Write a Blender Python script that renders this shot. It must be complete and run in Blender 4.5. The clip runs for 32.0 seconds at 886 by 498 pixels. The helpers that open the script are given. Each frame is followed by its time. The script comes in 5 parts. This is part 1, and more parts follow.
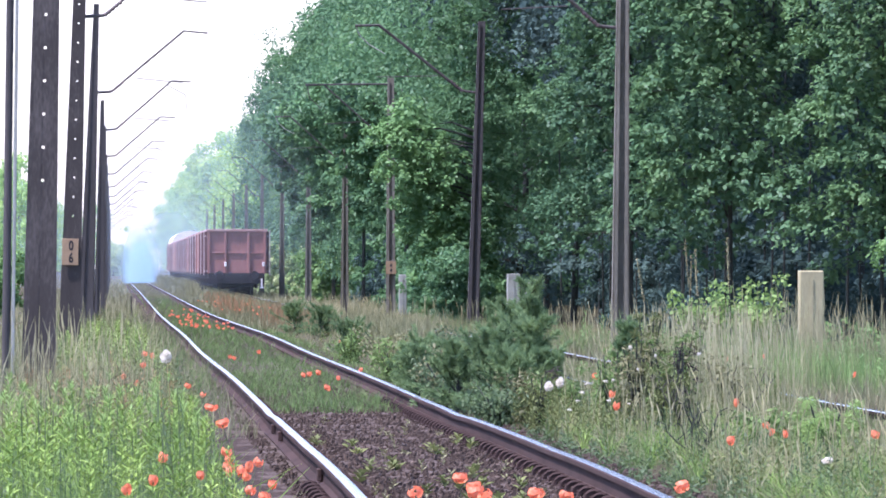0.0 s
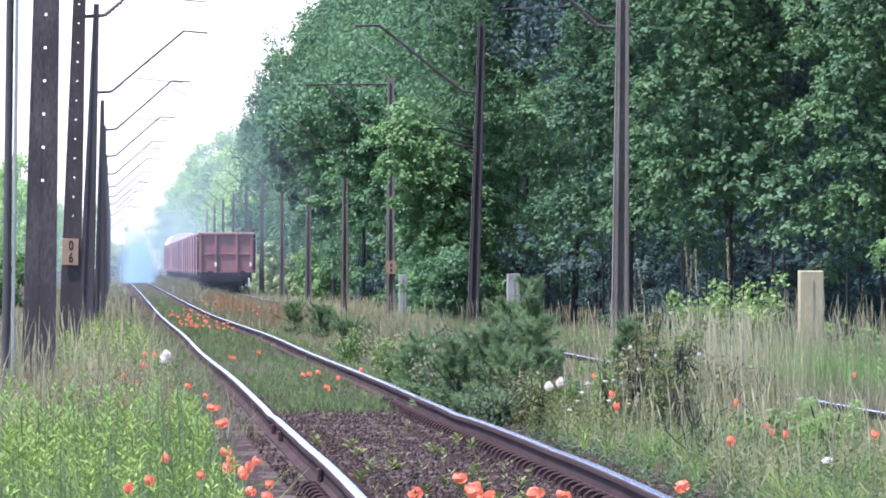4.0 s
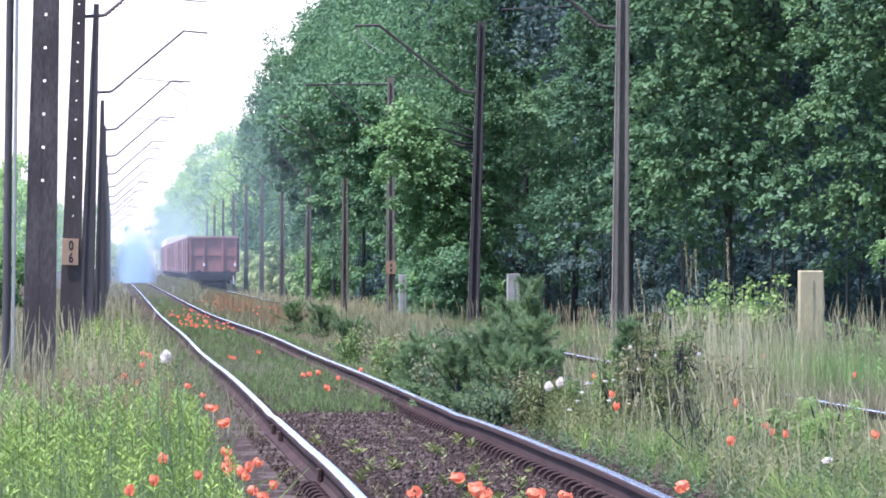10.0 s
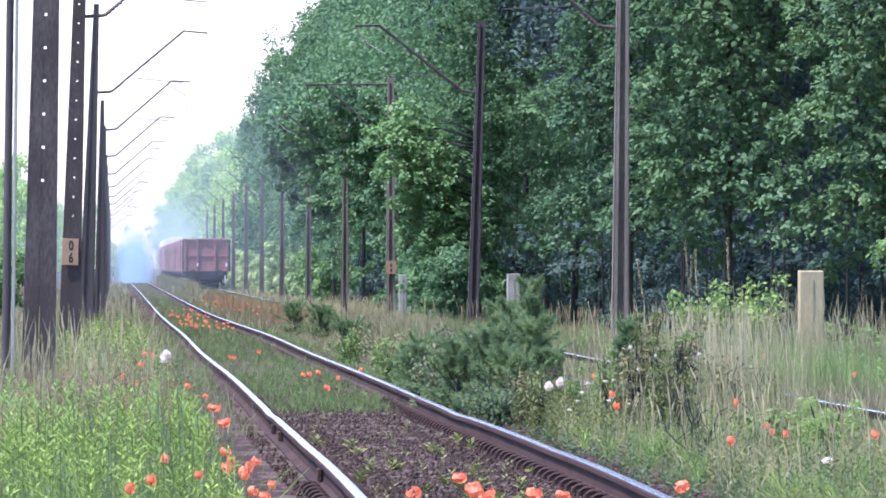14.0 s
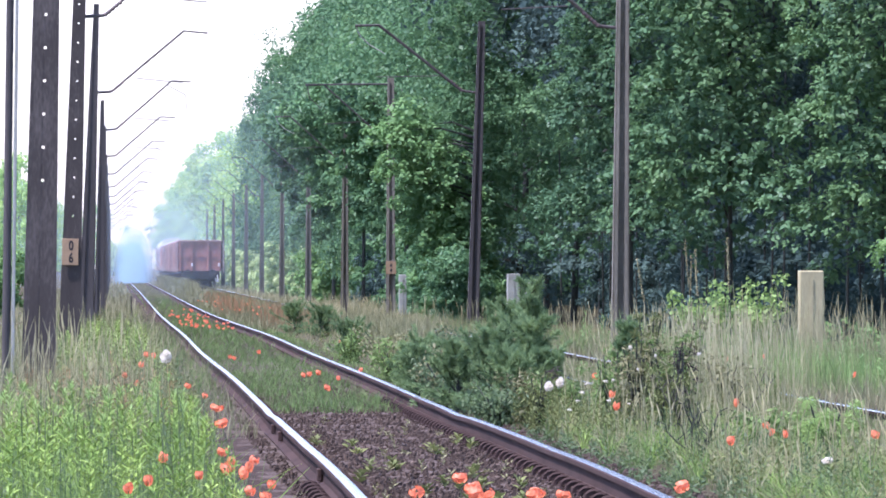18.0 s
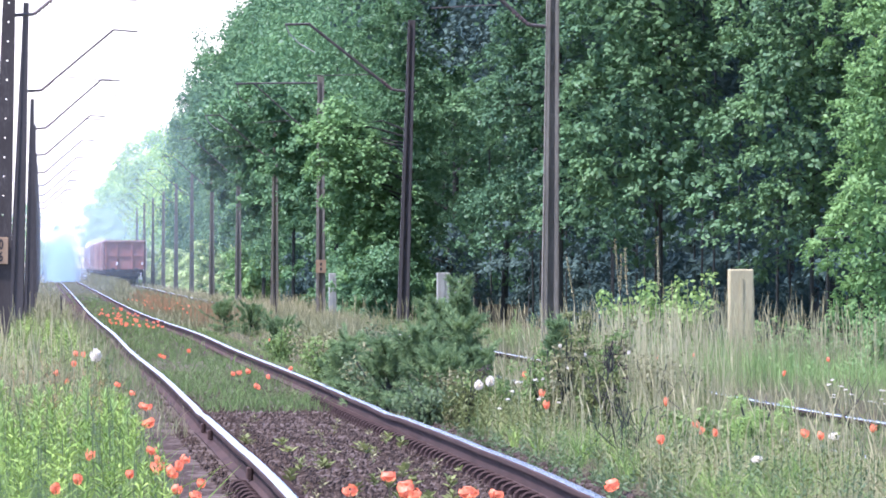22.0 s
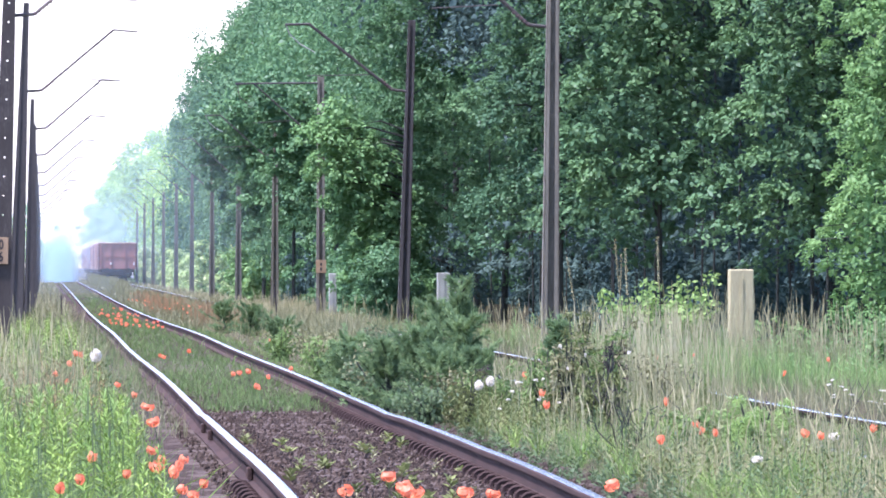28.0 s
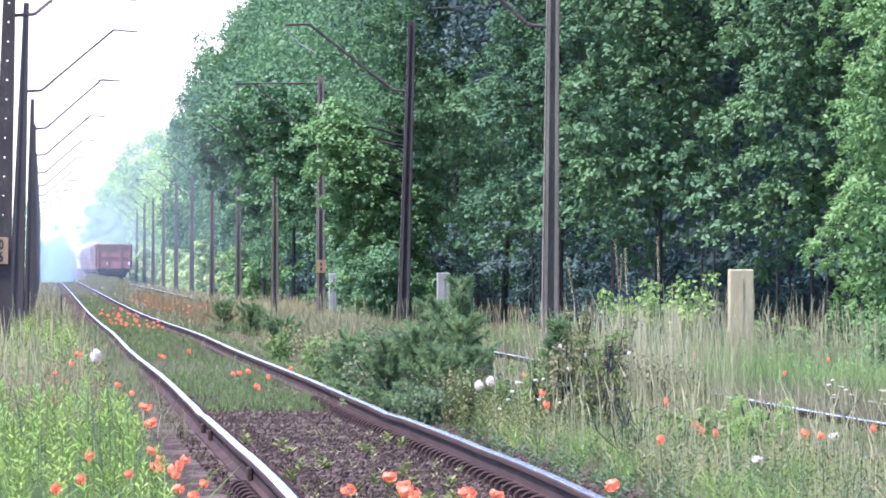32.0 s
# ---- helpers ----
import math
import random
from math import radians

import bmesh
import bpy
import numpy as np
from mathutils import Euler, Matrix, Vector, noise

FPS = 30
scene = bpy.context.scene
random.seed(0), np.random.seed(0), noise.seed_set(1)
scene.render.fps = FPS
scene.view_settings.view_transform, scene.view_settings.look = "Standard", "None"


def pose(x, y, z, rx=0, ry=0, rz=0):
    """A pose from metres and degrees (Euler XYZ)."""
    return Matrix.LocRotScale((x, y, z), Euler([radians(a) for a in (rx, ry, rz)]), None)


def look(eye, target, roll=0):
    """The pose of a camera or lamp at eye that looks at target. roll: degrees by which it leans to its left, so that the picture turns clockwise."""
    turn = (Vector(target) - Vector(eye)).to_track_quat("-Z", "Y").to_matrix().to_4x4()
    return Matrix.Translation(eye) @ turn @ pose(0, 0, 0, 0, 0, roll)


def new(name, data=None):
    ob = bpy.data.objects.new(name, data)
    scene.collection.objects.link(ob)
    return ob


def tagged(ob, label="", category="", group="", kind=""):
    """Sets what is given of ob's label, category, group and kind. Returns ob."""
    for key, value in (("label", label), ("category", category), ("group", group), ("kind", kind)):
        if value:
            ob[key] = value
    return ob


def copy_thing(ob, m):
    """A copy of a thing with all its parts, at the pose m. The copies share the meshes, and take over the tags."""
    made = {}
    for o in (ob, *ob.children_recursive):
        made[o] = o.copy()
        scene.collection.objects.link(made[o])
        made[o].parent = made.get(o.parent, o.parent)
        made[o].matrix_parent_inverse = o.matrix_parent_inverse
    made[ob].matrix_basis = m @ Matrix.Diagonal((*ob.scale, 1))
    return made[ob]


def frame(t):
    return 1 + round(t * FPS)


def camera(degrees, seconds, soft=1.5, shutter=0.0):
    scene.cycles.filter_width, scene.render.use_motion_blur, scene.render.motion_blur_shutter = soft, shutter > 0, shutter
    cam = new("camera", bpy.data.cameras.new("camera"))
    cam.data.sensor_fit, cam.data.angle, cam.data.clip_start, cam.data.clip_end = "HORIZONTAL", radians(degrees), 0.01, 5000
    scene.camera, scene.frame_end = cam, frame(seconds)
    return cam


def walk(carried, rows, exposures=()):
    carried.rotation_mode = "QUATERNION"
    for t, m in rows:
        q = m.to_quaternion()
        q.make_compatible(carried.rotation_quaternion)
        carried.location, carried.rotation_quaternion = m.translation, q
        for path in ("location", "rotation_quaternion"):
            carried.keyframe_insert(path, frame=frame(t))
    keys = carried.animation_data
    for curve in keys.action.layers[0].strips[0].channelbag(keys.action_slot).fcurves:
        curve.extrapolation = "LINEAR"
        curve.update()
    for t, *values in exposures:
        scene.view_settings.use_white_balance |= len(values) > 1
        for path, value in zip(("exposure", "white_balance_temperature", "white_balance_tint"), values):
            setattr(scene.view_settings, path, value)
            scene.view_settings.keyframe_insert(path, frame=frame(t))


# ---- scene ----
F = 14000.0            # lens length over the picture's width of 1568
EYE = (0.0, 0.0, 1.17)  # the eye stands 1.17 m above the near rail heads
cam = camera(math.degrees(2 * math.atan(784 / F)), 32.0, 1.8)


def aim(dx, dy):
    """The tripod head turned by dx to the right and dy down, in units of 1/F."""
    return look(EYE, ((784 + dx - 200) / F * 100, 100, EYE[2] + (470 - 441 - dy) / F * 100))


# stops, white balance and tint: the film brightens after the turn
EXPOSURE = [(t, stops + 0.10, 5720, 36.5) for t, stops in ((0, 1.16), (18.2, 1.16), (19.0, 1.15), (20.0, 1.22), (20.6, 1.34), (21.0, 1.43), (32, 1.45))]
walk(cam, [(0, aim(0, 0)), (9, aim(0, 0)), (18.0, aim(0, 0)), (18.2, aim(3, 1)), (18.3, aim(8, 2)), (18.4, aim(16, 3)), (18.5, aim(23, 4)), (18.7, aim(35, 5)),
           (18.9, aim(45, 6)), (19.1, aim(50, 6)), (19.2, aim(56, 7)), (19.3, aim(79, 8)), (19.4, aim(107, 9)), (19.5, aim(118, 9)), (19.6, aim(127, 8)),
           (19.7, aim(133, 6)), (19.8, aim(129, 4)), (20.0, aim(127, 3)), (20.5, aim(125.5, 3)), (21, aim(124.5, 2.3)), (26, aim(124, 2)), (32, aim(124, 2))], EXPOSURE)

# ---- world, sun and exposure ----
SUN_EL, SUN_AZ = 62.0, -110.0   # degrees; azimuth from the line of the track, negative to its left
world = bpy.data.worlds.new("world")
scene.world = world
world.use_nodes = True
wn = world.node_tree.nodes
sky = wn.new("ShaderNodeTexSky")
sky.sky_type, sky.sun_disc = "NISHITA", False
sky.sun_elevation, sky.sun_rotation = radians(SUN_EL), radians(SUN_AZ)
sky.dust_density, sky.air_density, sky.ozone_density = 0.6, 1.0, 1.0
wn["Background"].inputs["Strength"].default_value = 0.15
world.node_tree.links.new(sky.outputs[0], wn["Background"].inputs["Color"])
sun = new("sun", bpy.data.lights.new("sun", "SUN"))
sun.data.energy, sun.data.angle, sun.data.color = 3.8, radians(4.0), (1.0, 0.95, 0.86)
a, e = radians(SUN_AZ), radians(SUN_EL)
SUN_DIR = Vector((math.sin(a) * math.cos(e), math.cos(a) * math.cos(e), math.sin(e)))
sun.matrix_world = look(SUN_DIR * 400, (0, 0, 0))


# ---- materials ----
def material(name, ramp, rough=0.7, metal=0.0, scale=8.0, bump=0.3, fine=60.0, coords="Object", dist=0.01, streak=None, shine=0.35):
    """A surface with blotches and grain: ramp is a list of (position, colour)."""
    m = bpy.data.materials.new(name)
    m.use_nodes = True
    n, l = m.node_tree.nodes, m.node_tree.links
    b = n["Principled BSDF"]
    b.inputs["Metallic"].default_value = metal
    b.inputs["Specular IOR Level"].default_value = shine
    tc = n.new("ShaderNodeTexCoord")
    mp = n.new("ShaderNodeMapping")
    if streak:
        mp.inputs["Scale"].default_value = streak
    l.new(tc.outputs[coords], mp.inputs[0])
    big, small = n.new("ShaderNodeTexNoise"), n.new("ShaderNodeTexNoise")
    big.inputs["Scale"].default_value, big.inputs["Detail"].default_value = scale, 6
    small.inputs["Scale"].default_value, small.inputs["Detail"].default_value = fine, 4
    l.new(mp.outputs[0], big.inputs[0]), l.new(mp.outputs[0], small.inputs[0])
    mix = n.new("ShaderNodeMath")
    mix.operation = "MULTIPLY_ADD"
    mix.inputs[1].default_value, mix.inputs[2].default_value = 0.45, 0.0
    l.new(small.outputs[0], mix.inputs[0])
    add = n.new("ShaderNodeMath")
    add.operation = "MULTIPLY_ADD"
    add.inputs[1].default_value = 0.6
    l.new(big.outputs[0], add.inputs[0]), l.new(mix.outputs[0], add.inputs[2])
    info = n.new("ShaderNodeObjectInfo")
    shift = n.new("ShaderNodeMath")
    shift.operation = "MULTIPLY_ADD"
    shift.inputs[1].default_value = 0.12
    l.new(info.outputs["Random"], shift.inputs[0]), l.new(add.outputs[0], shift.inputs[2])
    cr = n.new("ShaderNodeValToRGB")
    while len(cr.color_ramp.elements) < len(ramp):
        cr.color_ramp.elements.new(0.5)
    for el, (p, c) in zip(cr.color_ramp.elements, ramp):
        el.position, el.color = p, (*c, 1)
    l.new(shift.outputs[0], cr.inputs[0]), l.new(cr.outputs[0], b.inputs["Base Color"])
    rr = n.new("ShaderNodeMapRange")
    rr.inputs["To Min"].default_value, rr.inputs["To Max"].default_value = max(0.08, rough - 0.15), min(1, rough + 0.15)
    l.new(small.outputs[0], rr.inputs[0]), l.new(rr.outputs[0], b.inputs["Roughness"])
    bp = n.new("ShaderNodeBump")
    bp.inputs["Strength"].default_value, bp.inputs["Distance"].default_value = bump, dist
    l.new(small.outputs[0], bp.inputs["Height"]), l.new(bp.outputs[0], b.inputs["Normal"])
    return m


def leafy(name, cols, through_light=0.3, gloss=0.08, rough=0.4, object_shift=0.25, patch=0.6, vary=None):
    """Thin leaves or blades that let light through; each leaf takes its own shade of cols."""
    m = bpy.data.materials.new(name)
    m.use_nodes = True
    n, l = m.node_tree.nodes, m.node_tree.links
    n.remove(n["Principled BSDF"])
    out = n["Material Output"]
    geo, info = n.new("ShaderNodeNewGeometry"), n.new("ShaderNodeObjectInfo")
    mixv = n.new("ShaderNodeMath")
    mixv.operation = "MULTIPLY_ADD"
    mixv.inputs[1].default_value = object_shift
    l.new(info.outputs["Random"], mixv.inputs[0])
    tc, ns = n.new("ShaderNodeTexCoord"), n.new("ShaderNodeTexNoise")
    ns.inputs["Scale"].default_value, ns.inputs["Detail"].default_value = patch, 2
    l.new(tc.outputs["Object"], ns.inputs[0])
    sc, sc2 = n.new("ShaderNodeMath"), n.new("ShaderNodeMath")
    sc.operation = sc2.operation = "MULTIPLY_ADD"
    sc.inputs[1].default_value, sc2.inputs[1].default_value, sc2.inputs[2].default_value = 0.55 - object_shift * 0.5 if vary is None else vary, 1.1, -0.38 if vary is None else -0.24 - vary * 0.2
    l.new(ns.outputs[0], sc2.inputs[0]), l.new(sc2.outputs[0], sc.inputs[2])
    l.new(geo.outputs["Random Per Island"], sc.inputs[0]), l.new(sc.outputs[0], mixv.inputs[2])
    cr = n.new("ShaderNodeValToRGB")
    while len(cr.color_ramp.elements) < len(cols):
        cr.color_ramp.elements.new(0.5)
    for i, (el, c) in enumerate(zip(cr.color_ramp.elements, cols)):
        el.position, el.color = i / (len(cols) - 1), (*c, 1)
    l.new(mixv.outputs[0], cr.inputs[0])
    d, t, g = n.new("ShaderNodeBsdfDiffuse"), n.new("ShaderNodeBsdfTranslucent"), n.new("ShaderNodeBsdfGlossy")
    g.inputs["Roughness"].default_value = rough
    g.inputs["Color"].default_value = (0.9, 0.95, 1, 1)
    l.new(cr.outputs[0], d.inputs[0]), l.new(cr.outputs[0], t.inputs[0])
    m1, m2 = n.new("ShaderNodeMixShader"), n.new("ShaderNodeMixShader")
    m1.inputs[0].default_value, m2.inputs[0].default_value = through_light, gloss
    l.new(d.outputs[0], m1.inputs[1]), l.new(t.outputs[0], m1.inputs[2])
    l.new(m1.outputs[0], m2.inputs[1]), l.new(g.outputs[0], m2.inputs[2]), l.new(m2.outputs[0], out.inputs[0])
    return m


MAPLE = leafy("maple_leaf", [(0.08, 0.175, 0.085), (0.13, 0.262, 0.098), (0.18, 0.335, 0.115)], 0.32, 0.012, 0.45, vary=0.22)
OAK = leafy("oak_leaf", [(0.058, 0.134, 0.084), (0.090, 0.188, 0.097), (0.125, 0.240, 0.101), (0.170, 0.300, 0.104)], 0.3, 0.007, 0.4, vary=0.2)
# deep-wood shade and its bluish cast are put into this leaf colour
SHADE_LEAF = leafy("shade_leaf", [(0.050, 0.091, 0.088), (0.072, 0.124, 0.108), (0.097, 0.162, 0.122)], 0.2, 0.004, 0.6, vary=0.25)
LIGHT_LEAF = leafy("light_leaf", [(0.10, 0.215, 0.08), (0.175, 0.325, 0.108), (0.27, 0.43, 0.15)], 0.36, 0.01, 0.5, vary=0.25)
# distant leaves: sunlight and haze are put into this pale colour
FAR_LIT_LEAF = leafy("far_lit_leaf", [(0.14, 0.32, 0.08), (0.29, 0.50, 0.11), (0.47, 0.64, 0.17)], 0.4, 0.02, 0.6, patch=0.25)
GRASS = leafy("grass_blade", [(0.104, 0.104, 0.052), (0.178, 0.188, 0.088), (0.272, 0.277, 0.135), (0.45, 0.40, 0.255)], 0.25, 0.015, 0.5, patch=1.2)
MEADOW = leafy("meadow_blade", [(0.092, 0.155, 0.05), (0.158, 0.252, 0.076), (0.262, 0.365, 0.125)], 0.3, 0.008, 0.5, patch=1.0)
LUSH = leafy("lush_blade", [(0.050, 0.106, 0.026), (0.140, 0.252, 0.052), (0.262, 0.40, 0.088), (0.43, 0.58, 0.15)], 0.2, 0.01, 0.5, patch=2.5)
BRIGHT = leafy("bright_tip", [(0.17, 0.30, 0.08), (0.26, 0.40, 0.12), (0.37, 0.51, 0.18)], 0.3, 0.01, 0.5, patch=2.5)
WEED = leafy("weed_leaf", [(0.08, 0.105, 0.04), (0.15, 0.185, 0.065), (0.26, 0.30, 0.11)], 0.25, 0.01, 0.5, patch=1.5)
DRY = leafy("dry_stalk", [(0.215, 0.20, 0.09), (0.38, 0.36, 0.175), (0.60, 0.57, 0.325)], 0.25, 0.02, 0.6)
SORREL = leafy("sorrel_plume", [(0.19, 0.16, 0.075), (0.34, 0.20, 0.095), (0.47, 0.27, 0.12)], 0.25, 0.02, 0.6)
EDGE_LEAF = leafy("edge_leaf", [(0.060, 0.145, 0.085), (0.104, 0.222, 0.098), (0.16, 0.305, 0.112)], 0.36, 0.012, 0.45, vary=0.22)
NEEDLE = leafy("pine_needle", [(0.095, 0.165, 0.08), (0.165, 0.26, 0.115), (0.25, 0.36, 0.155)], 0.3, 0.0, 0.5, patch=4.0)
# thicket leaves with the sun's brightness put into their colour
SUN_TINT = leafy("sun_tint_leaf", [(0.26, 0.40, 0.15), (0.46, 0.60, 0.27), (0.70, 0.77, 0.43)], 0.5, 0.01, 0.5)
BUSH = leafy("bush_leaf", [(0.06, 0.10, 0.05), (0.105, 0.165, 0.075), (0.18, 0.25, 0.11)], 0.3, 0.01, 0.5, patch=3.0)
DEAD = leafy("withered_leaf", [(0.032, 0.026, 0.028), (0.055, 0.045, 0.046), (0.09, 0.074, 0.07)], 0.15, 0.0, 0.6)
BARK = material("bark", [(0.3, (0.018, 0.023, 0.018)), (0.7, (0.042, 0.049, 0.038))], 0.9, 0, 3, 0.8, 25, dist=0.04, streak=(1, 1, 0.25))
SOIL = material("soil", [(0.3, (0.038, 0.034, 0.022)), (0.5, (0.062, 0.060, 0.033)), (0.75, (0.095, 0.09, 0.052))], 0.95, 0, 4.0, 0.9, 25, dist=0.05, shine=0.03)
BALLAST = material("ballast_bed", [(0.3, (0.024, 0.017, 0.013)), (0.55, (0.054, 0.041, 0.032)), (0.8, (0.10, 0.08, 0.064))], 0.95, 0, 6, 0.9, 30, dist=0.05, shine=0.03)
STONE = material("stone", [(0.2, (0.027, 0.020, 0.015)), (0.55, (0.075, 0.057, 0.043)), (0.9, (0.25, 0.205, 0.162))], 0.9, 0, 5, 0.5, 70, shine=0.03)
RUST = material("rail_side", [(0.3, (0.024, 0.018, 0.017)), (0.7, (0.070, 0.048, 0.040))], 0.85, 0.0, 3, 0.4, 40, streak=(1, 0.3, 1), shine=0.06)
SHINE = material("rail_head", [(0.3, (0.70, 0.63, 0.54)), (0.7, (0.88, 0.80, 0.69))], 0.22, 1.0, 1.5, 0.02, 30, streak=(4, 0.1, 1))
SLEEPER = material("sleeper", [(0.3, (0.042, 0.034, 0.028)), (0.7, (0.125, 0.102, 0.083))], 0.9, 0, 4, 0.6, 40, streak=(0.2, 1.5, 1), shine=0.03)
MAST_GREY = material("grey_mast", [(0.3, (0.10, 0.096, 0.072)), (0.55, (0.170, 0.163, 0.122)), (0.8, (0.275, 0.262, 0.2))], 0.85, 0, 2.5, 0.4, 30, streak=(1, 1, 0.22))
STEEL = material("mast_paint", [(0.3, (0.038, 0.036, 0.033)), (0.7, (0.086, 0.082, 0.074))], 0.6, 0.2, 2, 0.3, 30, streak=(1, 1, 0.2))
CONCRETE = material("dark_concrete", [(0.3, (0.034, 0.030, 0.025)), (0.6, (0.057, 0.051, 0.043)), (0.85, (0.13, 0.117, 0.10))], 0.9, 0, 4, 0.3, 40, streak=(1, 1, 0.3))
GREYPOST = material("grey_post", [(0.3, (0.22, 0.24, 0.20)), (0.7, (0.36, 0.385, 0.325))], 0.9, 0, 4, 0.4, 40)
BEIGE = material("beige_post", [(0.3, (0.30, 0.275, 0.145)), (0.7, (0.43, 0.395, 0.22))], 0.85, 0, 3, 0.4, 40, streak=(1, 1, 0.3))
WAGON = material("wagon_paint", [(0.25, (0.165, 0.080, 0.070)), (0.55, (0.290, 0.138, 0.116)), (0.85, (0.37, 0.20, 0.17))], 0.75, 0, 1.3, 0.25, 14, streak=(1, 1, 0.4))
WAGON_DARK = material("wagon_dark_and_side_shade", [(0.25, (0.06, 0.034, 0.034)), (0.55, (0.105, 0.052, 0.050)), (0.85, (0.155, 0.083, 0.08))], 0.75, 0, 1.3, 0.25, 14, streak=(1, 1, 0.4))
WAGON_PALE = material("wagon_paint_faded", [(0.25, (0.19, 0.10, 0.09)), (0.55, (0.27, 0.145, 0.13)), (0.85, (0.34, 0.21, 0.19))], 0.75, 0, 1.3, 0.25, 14, streak=(1, 1, 0.4))
# rim paler than the walls, with its highlight put into the colour
WAGON_RIM = material("wagon_rim_lit", [(0.3, (0.26, 0.14, 0.12)), (0.7, (0.46, 0.31, 0.27))], 0.7, 0, 2, 0.2, 20)
SLIT_BAR = material("slit_bar_paint", [(0.3, (0.40, 0.31, 0.28)), (0.7, (0.58, 0.49, 0.45))], 0.6, 0, 3, 0.2, 30)
UNDER = material("underframe", [(0.3, (0.012, 0.012, 0.016)), (0.7, (0.032, 0.028, 0.032))], 0.85, 0.1, 3, 0.3, 30)
WHITE = material("white_roof", [(0.3, (0.62, 0.62, 0.62)), (0.7, (0.82, 0.82, 0.80))], 0.6, 0, 1, 0.1, 10)
SIGN = material("sign_board", [(0.3, (0.22, 0.15, 0.08)), (0.7, (0.34, 0.24, 0.135))], 0.7, 0, 8, 0.2, 60)
BLACK = material("black_paint", [(0.3, (0.012, 0.011, 0.010)), (0.7, (0.035, 0.03, 0.028))], 0.6, 0, 9, 0.2, 60)
CERAMIC = material("insulator", [(0.3, (0.05, 0.035, 0.03)), (0.7, (0.11, 0.08, 0.07))], 0.3, 0, 9, 0.1, 60)
POPPY = leafy("poppy_petal", [(0.84, 0.16, 0.055), (0.92, 0.30, 0.14), (0.96, 0.48, 0.29)], 0.45, 0.02, 0.5, 0.1, 60.0)
STEM = leafy("flower_stem", [(0.05, 0.09, 0.03), (0.12, 0.17, 0.06)], 0.2, 0.04)
FLUFF = leafy("seed_head", [(0.74, 0.71, 0.60), (0.93, 0.90, 0.78)], 0.5, 0.0)


# ---- building blocks ----
def link_mesh(name, me, mat, parent=None, label=""):
    ob = new(name, me)
    if mat and not me.materials:
        me.materials.append(mat)
    if parent:
        ob.parent = parent
    if label:
        tagged(ob, label)
    return ob


def part(name, bm, mat, parent=None, label="", smooth=False):
    me = bpy.data.meshes.new(name)
    bm.to_mesh(me)
    bm.free()
    if not smooth:
        me.shade_flat()
    return link_mesh(name, me, mat, parent, label)


def quads(name, verts, faces):
    """A mesh from arrays of vertices (n, 3) and four-cornered faces (m, 4)."""
    me = bpy.data.meshes.new(name)
    me.vertices.add(len(verts))
    me.vertices.foreach_set("co", np.asarray(verts, np.float32).ravel())
    me.loops.add(len(faces) * 4)
    me.loops.foreach_set("vertex_index", np.asarray(faces, np.int32).ravel())
    me.polygons.add(len(faces))
    me.polygons.foreach_set("loop_start", np.arange(len(faces), dtype=np.int32) * 4)
    me.update(calc_edges=True)
    me.validate()
    return me


def box(bm, x0, x1, y0, y1, z0, z1, m=None, bevel=0.0):
    r = bmesh.ops.create_cube(bm, size=1)
    vs = r["verts"]
    bmesh.ops.scale(bm, vec=(x1 - x0, y1 - y0, z1 - z0), verts=vs)
    bmesh.ops.translate(bm, vec=((x0 + x1) / 2, (y0 + y1) / 2, (z0 + z1) / 2), verts=vs)
    if m is not None:
        bmesh.ops.transform(bm, matrix=m, verts=vs)
    if bevel:
        es = list({ed for v in vs for ed in v.link_edges})
        bmesh.ops.bevel(bm, geom=es, offset=bevel, segments=1, affect="EDGES")


def tube(bm, pts, radii, sides=8):
    """A bent, tapered tube through pts."""
    rings = []
    pts = [Vector(p) for p in pts]
    for i, p in enumerate(pts):
        d = (pts[min(i + 1, len(pts) - 1)] - pts[max(i - 1, 0)]).normalized()
        u = d.cross(Vector((0.31, 0.95, 0.07))).normalized()
        v = d.cross(u)
        rings.append([bm.verts.new(p + (u * math.cos(k * math.tau / sides) + v * math.sin(k * math.tau / sides)) * radii[i]) for k in range(sides)])
    for r0, r1 in zip(rings, rings[1:]):
        for k in range(sides):
            bm.faces.new((r0[k], r0[(k + 1) % sides], r1[(k + 1) % sides], r1[k]))
    bm.faces.new(rings[0][::-1])
    bm.faces.new(rings[-1])


def empty(name, m=None):
    ob = new(name)
    if m is not None:
        ob.matrix_basis = m
    return ob


# ---- lie of the land ----
def smooth(a0, a1, v):
    t = np.clip((np.asarray(v, float) - a0) / (a1 - a0), 0, 1)
    return t * t * (3 - 2 * t)


def glide(at, values, y):
    """A smooth curve through values at the distances in at."""
    x, v, q = np.log(np.array(at, float)), np.array(values, float), np.log(np.clip(np.asarray(y, float), at[0], at[-1]))
    k = np.clip(np.searchsorted(x, q) - 1, 0, len(x) - 2)
    g = np.gradient(v, x)
    h = x[k + 1] - x[k]
    t = (q - x[k]) / h
    return (2 * t ** 3 - 3 * t * t + 1) * v[k] + (t ** 3 - 2 * t * t + t) * h * g[k] + (3 * t * t - 2 * t ** 3) * v[k + 1] + (t ** 3 - t * t) * h * g[k + 1]


COURSE = (34, 44, 55, 68, 85, 110, 140, 180, 230, 300, 400, 550)


def rail_z(y):
    """Height of the first track's rail heads along the line, which sinks away from the eye."""
    return glide(COURSE, (0.01, 0.035, 0.017, -0.028, -0.038, -0.046, -0.060, -0.153, -0.26, -0.33, -0.355, -0.36), y)


def track_x(y):
    """Middle of the first track: it wanders a little."""
